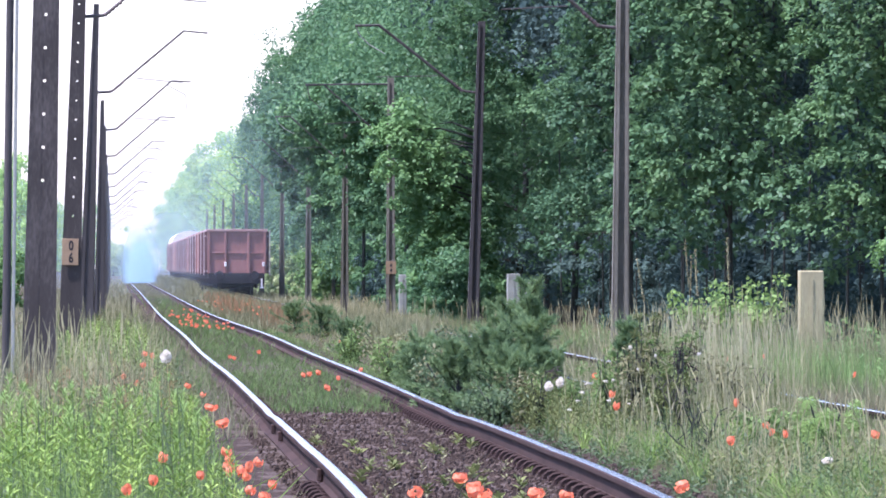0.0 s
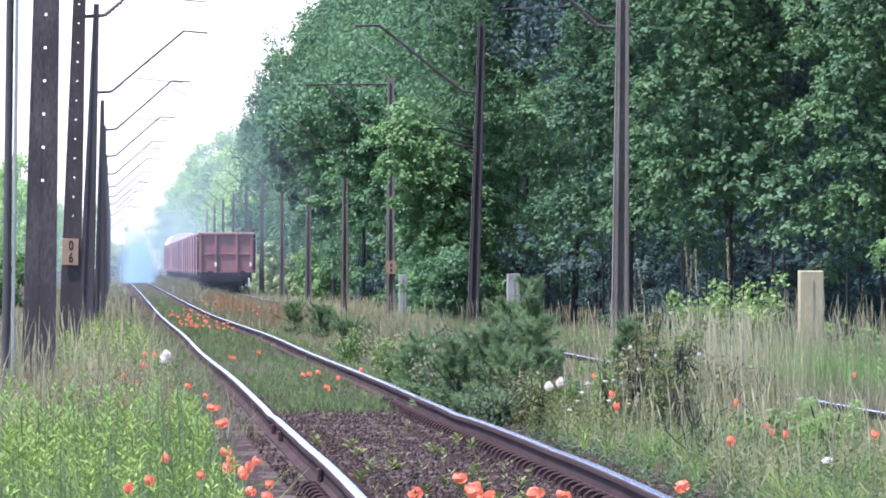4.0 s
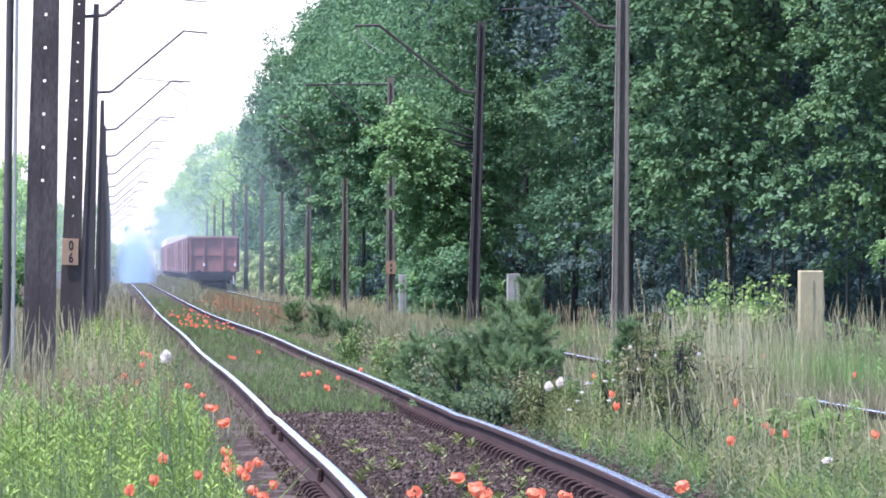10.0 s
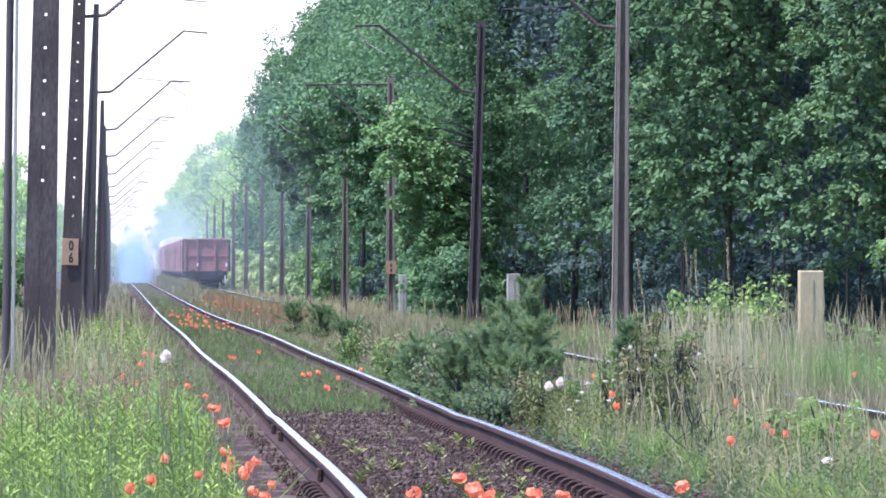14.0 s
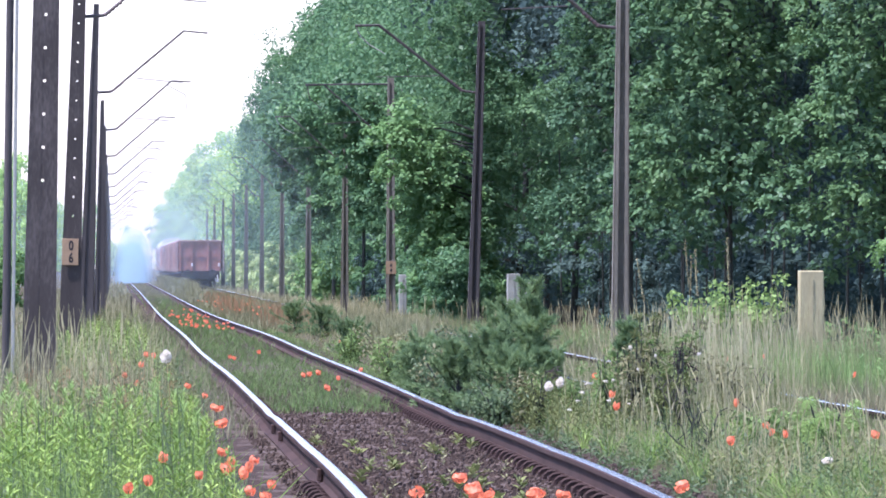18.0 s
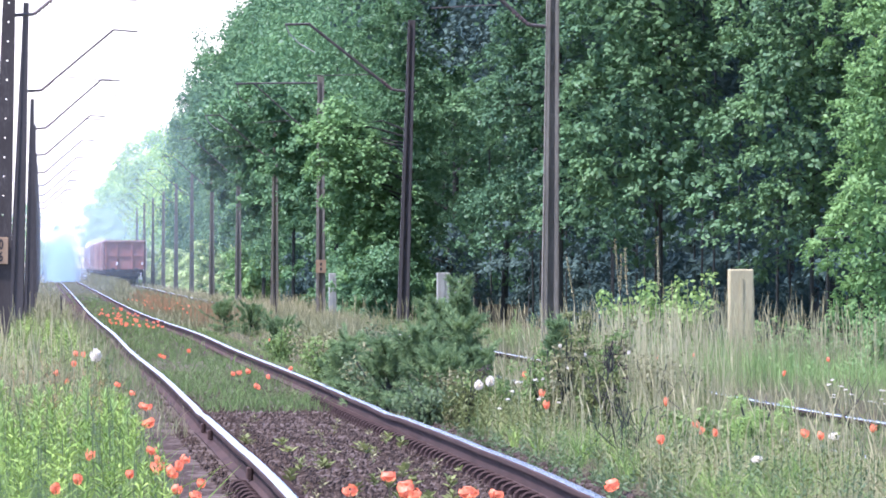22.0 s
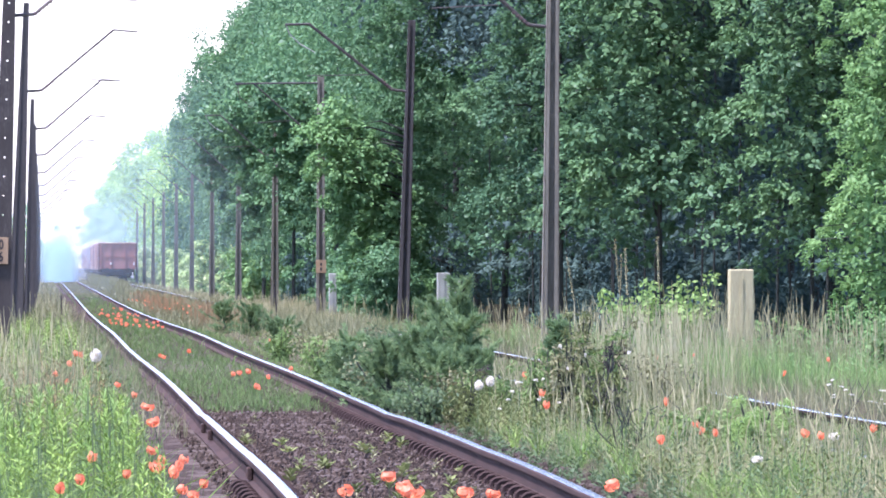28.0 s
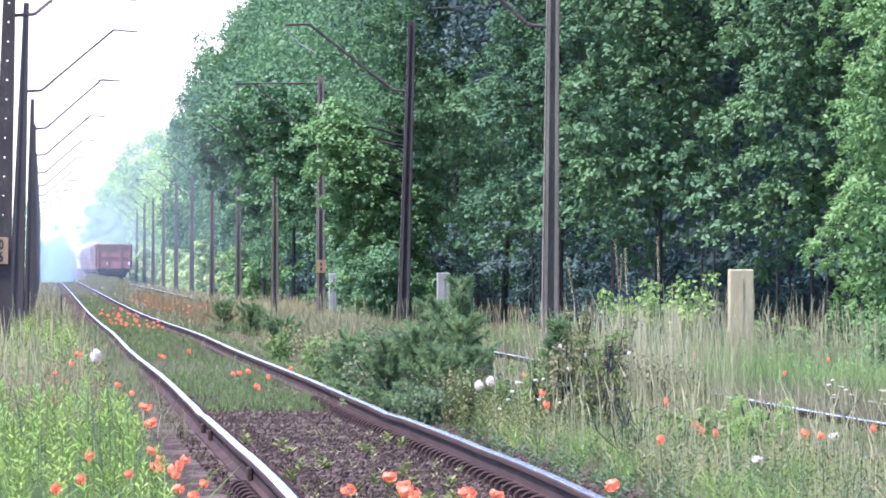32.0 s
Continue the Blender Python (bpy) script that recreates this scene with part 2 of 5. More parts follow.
    return glide(COURSE, (1.971, 1.983, 1.991, 2.031, 2.045, 1.986, 2.008, 2.046, 2.108, 2.192, 2.26, 2.30), y)


SECOND = 6.05   # middle of the second track


def ground_z(x, y):
    x, y = np.asarray(x, float), np.asarray(y, float)
    z = rail_z(y) - 0.17
    z = z - 0.25 * smooth(-0.4, -4, x) - 0.30 * smooth(7.6, 11, x) - 0.25 * smooth(12, 30, x)
    z = z + 0.05 * smooth(3.1, 3.8, x) * smooth(5.2, 4.4, x)
    z = z + 0.03 * np.sin(x * 1.7 + y * 0.13) * np.sin(y * 0.31) * smooth(0.6, -0.2, x)
    return z


rng = np.random.default_rng(7)


def make_ground():
    xs = np.concatenate([[-1800, -600, -200, -80, -40, -20, -12, -8], np.arange(-5, 16, 0.35), [18, 22, 28, 40, 80, 200, 600, 1800]])
    ys = np.concatenate([[-300, -60, 0], np.geomspace(20, 700, 150), np.geomspace(760, 4600, 20)])
    gx, gy = np.meshgrid(xs, ys)
    v = np.stack([gx, gy, ground_z(gx, gy)], -1).reshape(-1, 3)
    w = len(xs)
    i = (np.arange(len(ys) - 1)[:, None] * w + np.arange(w - 1)[None]).ravel()
    tagged(link_mesh("ground", quads("ground", v, np.stack([i, i + 1, i + w + 1, i + w], 1)), SOIL), "dry grassy earth beside the railway", "ground", kind="structure")


make_ground()

# ---- tracks ----
RAIL = [(-0.0625, -0.149), (0.0625, -0.149), (0.0625, -0.139), (0.012, -0.118), (0.0085, -0.06), (0.010, -0.042), (0.034, -0.034), (0.0345, -0.010),
        (0.029, -0.002), (0.023, -0.0009), (0.0, 0.0), (-0.023, -0.0009), (-0.029, -0.002), (-0.0345, -0.010), (-0.034, -0.034), (-0.010, -0.042), (-0.0085, -0.06), (-0.012, -0.118), (-0.0625, -0.139)]


def rail(name, side_x, ys, zfun, parent, worn=(8, 11)):
    """A worn rail of real section, laid along ys."""
    k = len(RAIL)
    v = []
    for y in ys:
        for (px, pz) in RAIL:
            v.append((side_x(y) + px, y, zfun(y) + pz))
    f = []
    shiny = []
    for i in range(len(ys) - 1):
        for j in range(k):
            f.append((i * k + j, i * k + (j + 1) % k, (i + 1) * k + (j + 1) % k, (i + 1) * k + j))
            shiny.append(1 if worn[0] <= j <= worn[1] else 0)
    me = quads(name, v, f)
    me.materials.append(RUST)
    me.materials.append(SHINE)
    me.polygons.foreach_set("material_index", shiny)
    me.shade_flat()
    return link_mesh(name, me, None, parent)


def dips(y, places):
    return sum(-d * math.exp(-((y - p) / w) ** 2) for p, d, w in places)


YS = list(np.linspace(-60, 28, 23)) + list(np.geomspace(30, 120, 190)) + list(np.geomspace(121, 2600, 200))
track1 = tagged(empty("railway_track"), "worn rails on timber sleepers in brown ballast", "railway track")
rail("rail", lambda y: float(track_x(y)) - 0.7535, YS, lambda y: float(rail_z(y)) + dips(y, [(63.8, 0.014, 1.6), (50, 0.004, 2)]), track1)
rail("rail", lambda y: float(track_x(y)) + 0.7535, YS, lambda y: float(rail_z(y)) + dips(y, [(63.6, 0.013, 2.0), (49, 0.004, 2)]), track1)
track2 = tagged(empty("railway_track"), "second pair of rails half hidden by grass", "railway track")


def rail2_z(y):
    return float(rail_z(y)) - 0.09 * float(1 - smooth(150, 350, y))


rail("rail", lambda y: SECOND - 0.7535, YS, rail2_z, track2, (7, 12))
rail("rail", lambda y: SECOND + 0.7535, YS, rail2_z, track2, (7, 12))


def sleeper_mesh():
    bm = bmesh.new()
    box(bm, -1.3, 1.3, -0.12, 0.12, -0.12, 0, bevel=0.012)
    me = bpy.data.meshes.new("sleeper")
    bm.to_mesh(me)
    bm.free()
    me.materials.append(SLEEPER)
    return me


def clip_mesh():
    """A rail clip: a bent spring arch on a ribbed plate."""
    bm = bmesh.new()
    box(bm, -0.07, 0.07, -0.075, 0.075, 0, 0.016)
    pts = [(-0.05 * math.cos(k * math.pi / 6), 0.0, 0.016 + 0.045 * math.sin(k * math.pi / 6)) for k in range(7)]
    tube(bm, pts, [0.015] * 7, 5)
    tube(bm, [(0.02, 0, 0.01), (0.02, 0, 0.066)], [0.016, 0.014], 5)
    me = bpy.data.meshes.new("rail_clip")
    bm.to_mesh(me)
    bm.free()
    me.materials.append(RUST)
    return me


def lay_sleepers():
    sm, cm = sleeper_mesh(), clip_mesh()
    y, k = 28.0, 0
    while y < 112:
        x, z = float(track_x(y)), float(rail_z(y))
        ob = link_mesh("sleeper", sm, None, track1)
        ob.matrix_basis = pose(x + 0.02 * math.sin(k * 2.1), y, z - 0.155 + 0.006 * math.sin(k * 1.3), 0, 0.3 * math.sin(k), 0.6 * math.sin(k * 3.3))
        if 35 < y < 78:
            for off in (-0.7535 - 0.115, -0.7535 + 0.115, 0.7535 - 0.115, 0.7535 + 0.115):
                if off < -0.8 and y > 45:
                    continue   # buried in dirt
                c = link_mesh("rail_clip", cm, None, track1)
                c.matrix_basis = pose(x + off, y, z - 0.156, 0, 0, 0 if off in (-0.7535 - 0.115, 0.7535 - 0.115) else 180)
        y, k = y + 0.6, k + 1


lay_sleepers()


def joint_bars():
    """Fish plates at a joint of the left-hand rail and the two anchor plates before it."""
    for yy in (57.5, 60.5, 46.0):
        bm = bmesh.new()
        box(bm, -0.02, 0.012, -0.11, 0.11, -0.115, -0.045, bevel=0.006)
        ob = part("rail_anchor", bm, RUST, track1)
        ob.matrix_basis = pose(float(track_x(yy)) - 0.7535 - 0.028, yy, float(rail_z(yy)))


joint_bars()


def stone_mesh(seed):
    gen = random.Random(seed)
    bm = bmesh.new()
    bmesh.ops.create_icosphere(bm, subdivisions=1, radius=0.03)
    for v in bm.verts:
        v.co *= gen.uniform(0.65, 1.2)
        v.co.z *= 0.7
    me = bpy.data.meshes.new("stone")
    bm.to_mesh(me)
    bm.free()
    me.materials.append(STONE)
    me.shade_flat()
    return me


def make_ballast():
    """Broken stone between and beside the rails: a bed, loose stones on it, and a joined rest."""
    ys = np.concatenate([np.linspace(-60, 28, 40), np.linspace(30, 80, 180), np.linspace(82, 700, 120)])
    xs = np.linspace(-1.45, 1.45, 40)
    gx, gy = np.meshgrid(xs, ys)
    px = gx + track_x(gy)
    pz = rail_z(gy) - 0.160 + 0.012 * np.sin(gx * 23 + gy * 7) * np.sin(gy * 11 - gx * 5) + 0.012 * smooth(0.95, 1.2, np.abs(gx)) - 0.06 * smooth(1.3, 1.45, np.abs(gx))
    v = np.stack([px, gy, pz], -1).reshape(-1, 3)
    w = len(xs)
    i = (np.arange(len(ys) - 1)[:, None] * w + np.arange(w - 1)[None]).ravel()
    bed = tagged(link_mesh("ballast", quads("ballast", v, np.stack([i, i + 1, i + w + 1, i + w], 1)), BALLAST), "brown broken stone of the track bed", "ballast", kind="structure")
    kinds = [stone_mesh(k) for k in range(7)]
    gen = random.Random(11)
    for k in range(290):
        y = 1 / (1 / 38 + gen.random() * (1 / 72 - 1 / 38))
        x = float(track_x(y)) + gen.uniform(-0.62, 0.62)
        ob = link_mesh("stone", gen.choice(kinds), None, bed)
        ob.matrix_basis = Matrix.LocRotScale((x, y, float(rail_z(y)) - 0.145), Euler((gen.uniform(0, 6), gen.uniform(0, 6), gen.uniform(0, 6))), Vector((1, 1, 0.8)) * gen.uniform(0.35, 0.85))
    n = 21000
    g = np.random.default_rng(5)
    y = 1 / (1 / 34 + g.random(n) * (1 / 100 - 1 / 34))
    off = g.uniform(-0.98, 1.7, n)
    off = np.where(np.abs(np.abs(off) - 0.7535) < 0.1, off * 0.5, off)
    c = np.stack([track_x(y) + off, y, rail_z(y) - 0.145 - 0.012 * smooth(1.25, 1.4, np.abs(off)) + 0.012 * smooth(1.4, 1.7, off)], 1)
    cube = np.array([[-1, -1, -1], [1, -1, -1], [1, 1, -1], [-1, 1, -1], [-0.7, -0.8, 1], [0.8, -0.7, 1], [0.6, 0.8, 1], [-0.8, 0.7, 1]], float)
    vv = cube[None] * (0.6 + 0.6 * g.random((n, 8, 1))) * (0.0045 + 0.0105 * g.random((n, 1, 1)) ** 1.5) * np.array([1, 1, 0.7])
    a0 = g.uniform(0, 6.28, n)[:, None]
    rx = vv[..., 0] * np.cos(a0) - vv[..., 1] * np.sin(a0)
    ry = vv[..., 0] * np.sin(a0) + vv[..., 1] * np.cos(a0)
    vv = np.stack([rx, ry, vv[..., 2] + rx * 0.4], -1) + c[:, None]
    q = np.array([[0, 1, 5, 4], [1, 2, 6, 5], [2, 3, 7, 6], [3, 0, 4, 7], [4, 5, 6, 7]])
    f = (np.arange(n)[:, None, None] * 8 + q[None]).reshape(-1, 4)
    me = quads("gravel", vv.reshape(-1, 3), f)
    me.shade_flat()
    tagged(link_mesh("gravel", me, STONE), "loose brown gravel between the rails", "gravel", kind="stuff")


make_ballast()


# ---- masts ----
def ladder_mast(h, w0, w1, holes, pitch):
    """A tapered concrete mast with a row of through holes, the lowest at the height holes: two legs joined by webs between them."""
    bm = bmesh.new()
    d0, d1 = 0.10, 0.08
    hole, first = 0.014, holes
    n = int((h - first - 0.2) / pitch)
    def half(z):
        return (w0 + (w1 - w0) * z / h) / 2
    def slab(z0, z1, xa0, xa1, xb0, xb1, y):
        vs = [bm.verts.new(c) for c in ((xa0, -y, z0), (xa1, -y, z0), (xa1, y, z0), (xa0, y, z0), (xb0, -y, z1), (xb1, -y, z1), (xb1, y, z1), (xb0, y, z1))]
        for q in ((3, 2, 1, 0), (4, 5, 6, 7), (0, 1, 5, 4), (1, 2, 6, 5), (2, 3, 7, 6), (3, 0, 4, 7)):
            bm.faces.new([vs[i] for i in q])
    for sgn in (-1, 1):
        slab(0, h, *sorted((sgn * half(0), sgn * hole)), *sorted((sgn * half(h), sgn * hole)), 0.10)
        slab(0, h, *sorted((sgn * (half(0) + 0.004), sgn * half(0) * 0.86)), *sorted((sgn * (half(h) + 0.004), sgn * half(h) * 0.86)), 0.102)
    z = 0.0
    for i in range(n + 1):
        z1 = first + i * pitch - hole
        slab(z, z1, -hole - 0.003, hole + 0.003, -hole - 0.003, hole + 0.003, 0.098)
        z = z1 + 2 * hole
    slab(z, h, -hole - 0.003, hole + 0.003, -hole - 0.003, hole + 0.003, 0.098)
    return bm


def steel_mast(h, w0, w1, web=0.0):
    """Two channels riveted to a web, with cross ribs; web: how far it is set towards the front."""
    bm = bmesh.new()
    for sgn in (-1, 1):
        for (xa, xb, y0, y1) in ((0.42, 0.5, -0.5, 0.5), (0.2, 0.5, -0.5, -0.42), (0.2, 0.5, 0.42, 0.5)):
            vs = []
            for z, w in ((0, w0), (h, w1)):
                x0, x1 = sorted((sgn * xa * w, sgn * xb * w))
                vs += [bm.verts.new(c) for c in ((x0, y0 * w, z), (x1, y0 * w, z), (x1, y1 * w, z), (x0, y1 * w, z))]
            for q in ((3, 2, 1, 0), (4, 5, 6, 7), (0, 1, 5, 4), (1, 2, 6, 5), (2, 3, 7, 6), (3, 0, 4, 7)):
                bm.faces.new([vs[i] for i in q])
    for ya, yb, k in ((-0.05 - web, 0.05 - web, 0.415),):
        vs = []
        for z, w in ((0, w0), (h, w1)):
            vs += [bm.verts.new(c) for c in ((-k * w, ya * w, z), (k * w, ya * w, z), (k * w, yb * w, z), (-k * w, yb * w, z))]
        for q in ((3, 2, 1, 0), (4, 5, 6, 7), (0, 1, 5, 4), (1, 2, 6, 5), (2, 3, 7, 6), (3, 0, 4, 7)):
            bm.faces.new([vs[i] for i in q])
    z = 0.5
    while z < h - 0.1:
        w = w0 + (w1 - w0) * z / h
        box(bm, -w * 0.415, w * 0.415, -w * (0.2 + web * 0.6), -w * (0.055 + web), z, z + 0.07)
        z += 0.9
    return bm


def bracket(m, side, reach, rise, root, drop=False, level=False, thick=0.026, strap=False):
    bm = bmesh.new()
    if level:
        tube(bm, [(side * 0.1, 0, root + rise + 0.02), (side * reach, 0, root + rise)], [0.03, 0.026], 6)
        tube(bm, [(side * (reach - 0.05), 0, root + rise), (side * (reach - 0.12), 0, root + rise - 0.4), (side * (reach - 0.5), 0, root + rise - 0.75)], [0.018, 0.018, 0.012], 5)
    tube(bm, [(side * 0.1, 0, root), (side * 0.42, 0, root + 0.03)], [0.03, 0.03], 6)
    tube(bm, [(side * 0.42, 0, root + 0.03), (side * (reach - 0.57), 0, root + rise), (side * reach, 0, root + rise - 0.03)], [thick, thick, thick * 0.85], 6)
    if strap:
        hose = bmesh.new()
        tube(hose, [(side * (reach - 0.02), 0.05, root + rise - 0.03), (side * (reach - 0.12), 0.05, root + rise - 0.25), (side * (reach - 0.36), 0.05, root + rise - 0.47), (side * (reach - 0.72), 0.05, root + rise - 0.66)], [0.018, 0.018, 0.017, 0.012], 5)
        part("hose", hose, GREYPOST, m, "pale hanging hose")
    part("bracket_arm", bm, STEEL, m)
    bm = bmesh.new()
    for k in range(5):
        c = 0.42 + k * 0.06
        tube(bm, [(side * c, 0, root + 0.03 + k * 0.05), (side * (c + 0.028), 0, root + 0.055 + k * 0.05)], [0.042, 0.034], 8)
    part("insulator", bm, CERAMIC, m)
    bm = bmesh.new()
    tube(bm, [(side * 0.95, 0, root + 0.37), (side * (reach - 0.55), 0, root + 0.30)], [0.012, 0.012], 5)
    if drop:
        tube(bm, [(side * (reach - 0.75), 0, root + rise - 0.12), (side * (reach - 0.15), 0, root + rise - 0.42), (side * (reach - 0.1), 0, root + rise - 1.0)], [0.012, 0.012, 0.01], 5)
    part("registration_arm", bm, STEEL, m)


def mast(x, y, h, mat, kind, side, lean=0.0, label="", w0=0.30, w1=0.20, reach=2.65, **more):
    """A catenary mast; side +1 carries its bracket to the right. Heights are above the near rail heads."""
    z = float(ground_z(x, y)) - 0.1
    m = empty("catenary_mast", pose(x, y, z, 0, lean, 0))
    h = h - z
    if kind == "concrete":
        part("shaft", ladder_mast(h, w0, w1, 1.98 - z, 0.3165), mat, m)
    else:
        part("shaft", steel_mast(h, w0, w1, 0.36 if side > 0 else 0.0), mat, m)
    bracket(m, side, reach, rise=1.52, root=5.26 - z, **more)
    return tagged(m, label or "dark catenary mast beside the railway track", "catenary mast", "catenary masts along the line")


mast(-0.72, 75.5, 8.6, CONCRETE, "concrete", 1, 1.2, "dark weathered concrete mast with a row of holes", 0.325, 0.14)
mast(-0.725, 130, 8.9, CONCRETE, "concrete", 1, 1.7, "dark concrete mast with holes and a small board", 0.355, 0.11)
mast(-0.65, 187, 7.35, STEEL, "steel", 1, 1.9, "", 0.39, 0.13)
for i in range(12):
    mast(-0.42, 239 + 58 * i, 6.15 if i % 2 == 0 else 6.4, STEEL, "steel", 1, 0.9, "", 0.33, 0.11, drop=i % 2 == 0)
mast(8.72, 136, 8.3, MAST_GREY, "steel", -1, 0.5, "weathered grey mast in front of dark trees", 0.30, 0.18, thick=0.035)
mast(8.50, 187, 6.95, STEEL, "steel", -1, 1.7, "dark leaning mast in front of the trees", 0.28, 0.17, 3.0, thick=0.036, strap=True)
mast(8.62, 245.6, 7.0, MAST_GREY, "steel", -1, 0.0, "weathered brown mast half hidden by leaves", 0.30, 0.2, level=True)
for i in range(9):
    mast(8.72 + 0.02 * i, 298 + 56.5 * i, 6.5, MAST_GREY, "steel", -1, 0.2, "weathered grey mast in front of dark trees", 0.31, 0.17, strap=i % 2 == 0)

# ---- board on the mast ----
board = tagged(empty("distance_board", pose(-0.702, 129.86, 1.39, 0, 1.0, 0)), "small ochre board with black figures on a mast", "sign")
bm = bmesh.new()
box(bm, -0.135, 0.135, -0.012, 0.008, -0.215, 0.22, bevel=0.004)
part("plate", bm, SIGN, board)
bm = bmesh.new()
box(bm, -0.10, 0.10, 0.008, 0.05, -0.03, 0.03)
part("clamp", bm, STEEL, board)


def figure(char, z, size):
    """A painted figure, raised a hair from the plate."""
    cu = bpy.data.curves.new("figure", "FONT")
    cu.body, cu.size, cu.align_x, cu.extrude, cu.offset = char, size, "CENTER", 0.0015, 0.006
    ob = new("figure_curve", cu)
    me = bpy.data.meshes.new_from_object(ob.evaluated_get(bpy.context.evaluated_depsgraph_get()))
    bpy.data.objects.remove(ob)
    me.name = "figure"
    fig = link_mesh("figure", me, BLACK, board, "black painted figure")
    fig.matrix_basis = pose(0.015, -0.0145, z, 90, 0, 0) @ Matrix.Diagonal((0.72, 1, 1, 1))


figure("0", 0.03, 0.22)
figure("6", -0.17, 0.22)


far_board = tagged(empty("distance_board", pose(8.62, 245.38, 1.10)), "small faded ochre board on a weathered mast", "sign")
bm = bmesh.new()
box(bm, -0.16, 0.16, -0.012, 0.008, -0.2, 0.2, bevel=0.004)
part("plate", bm, SIGN, far_board)
bm = bmesh.new()
box(bm, -0.10, 0.10, 0.008, 0.07, -0.03, 0.03)
part("clamp", bm, STEEL, far_board)
for z in (0.07, -0.08):
    bm = bmesh.new()
    box(bm, -0.03, 0.03, -0.0165, -0.0125, z - 0.045, z + 0.045)
    part("bar", bm, BLACK, far_board, "dark painted bar")


# ---- concrete stubs ----
def stub(x, y, w, top, mat, label):
    z = float(ground_z(x, y)) - 0.1
    bm = bmesh.new()
    box(bm, -w / 2, w / 2, -w / 2, w / 2, 0, top - z, bevel=0.015)
    box(bm, -0.02, 0.02, -w / 2 - 0.012, -w / 2 + 0.01, 0.3, top - z - 0.12)
    tagged(part("concrete_post", bm, mat, None), label, "concrete post").matrix_basis = pose(x, y, z)


stub(9.5, 107.5, 0.33, 1.10, BEIGE, "beige concrete post standing in tall grass")
stub(9.52, 188, 0.31, 0.97, GREYPOST, "grey concrete post in front of the trees")
stub(9.86, 188.6, 0.15, 0.78, GREYPOST, "short narrow grey post beside a wider one")
stub(9.48, 259, 0.25, 0.87, GREYPOST, "grey concrete post beside a mast")


def slim_pole():
    z = float(ground_z(-1.05, 79)) - 0.1
    m = tagged(empty("signal_pole", pose(-1.055, 79, z, 0, 0.7, 0)), "slim dark pole with a pale edge beside the track", "pole")
    bm = bmesh.new()
    tube(bm, [(-0.02, 0, 0), (-0.02, 0, 5.6)], [0.043, 0.038], 12)
    part("shaft", bm, STEEL, m, smooth=True)
    # narrow pale strip down the right edge of the pole
    bm = bmesh.new()
    box(bm, 0.03, 0.066, -0.03, 0.0, 0.25, 5.5, bevel=0.008)
    part("cable_guard", bm, GREYPOST, m, "pale grey strip along the pole's right edge")
    bm = bmesh.new()
    box(bm, -0.10, 0.10, -0.09, 0.06, 0, 0.16, bevel=0.02)
    part("foot", bm, BLACK, m)


slim_pole()


def stake(x, y, h, lean):
    bm = bmesh.new()
    tube(bm, [(0, 0, -0.1), (0.01, 0, h * 0.5), (-0.012, 0, h)], [0.022, 0.018, 0.014], 6)
    tagged(part("stake", bm, BLACK, None), "thin dark stake in the grass", "stake").matrix_basis = pose(x, y, float(ground_z(x, y)), 0, lean, 0)


stake(0.36, 159, 0.82, 1)
stake(4.5, 152, 1.0, -3)

# ---- trees ----
def leaf_cloud(centers, spread, n_each, size, gen, slim=0.27, loose=0.34, inner=0.5):
    """Folded leaves laid over many lumps of foliage, most on their outsides; returns vertices and faces."""
    n = len(centers) * n_each
    c = np.repeat(centers, n_each, 0)
    sp = np.repeat(spread, n_each, 0)[:, None]
    d = gen.normal(size=(n, 3)) + np.array([0, 0, 0.25])
    d /= np.linalg.norm(d, axis=1)[:, None]
    p = c + d * sp * (inner + (1.08 - inner) * np.sqrt(gen.random((n, 1)))) * np.array([1, 1, 0.72])
    nm = d + np.array([0, 0, 0.35]) + gen.normal(size=(n, 3)) * loose
    nm /= np.linalg.norm(nm, axis=1)[:, None]
    ax = gen.normal(size=(n, 3)) * 0.8 + np.array([0, 0, -0.45])
    ax -= nm * (ax * nm).sum(1)[:, None] * 0.85
    ax /= np.linalg.norm(ax, axis=1)[:, None]
    sd = np.cross(ax, nm)
    sd /= np.linalg.norm(sd, axis=1)[:, None] + 1e-6
    up = np.cross(sd, ax)
    ln = (size * (0.6 + 0.7 * gen.random((n, 1))))
    wd = ln * slim
    v = np.stack([p, p + ax * ln * 0.5 + sd * wd + up * wd * 0.3, p + ax * ln, p + ax * ln * 0.5 - sd * wd + up * wd * 0.3], 1).reshape(-1, 3)
    return v, np.arange(n * 4).reshape(-1, 4)


def crown_centres(bulges, per, h, z0, radius, big, lump, open_side, gen):
    """Lumps of foliage on the outsides of a few great bulges, with dark gaps between; open_side: degrees round -x that carry leaves."""
    out, sizes = [], []
    for k in range(bulges):
        z = z0 + (h - z0) * (k + gen.uniform(0.1, 0.9)) / bulges
        a0 = math.pi + radians(open_side) * gen.uniform(-1, 1)
        prof = math.sin(min(1, (z - z0) / (h - z0) * 0.78 + 0.22) * math.pi) ** 0.5
        r = radius * prof * gen.uniform(0.3, 1.0)
        c = np.array((r * math.cos(a0), r * math.sin(a0), max(z, z0 + 0.3)))
        rb = big * gen.uniform(0.6, 1.15)
        outward = np.array((math.cos(a0), math.sin(a0), 0.45))
        for _ in range(per):
            d = gen.normal(size=3) + outward * 0.8
            d /= np.linalg.norm(d)
            q = c + d * rb * np.array((1, 1, 0.75)) * gen.uniform(0.75, 1.05)
            out.append((q[0], q[1], max(lump * 0.4, q[2])))
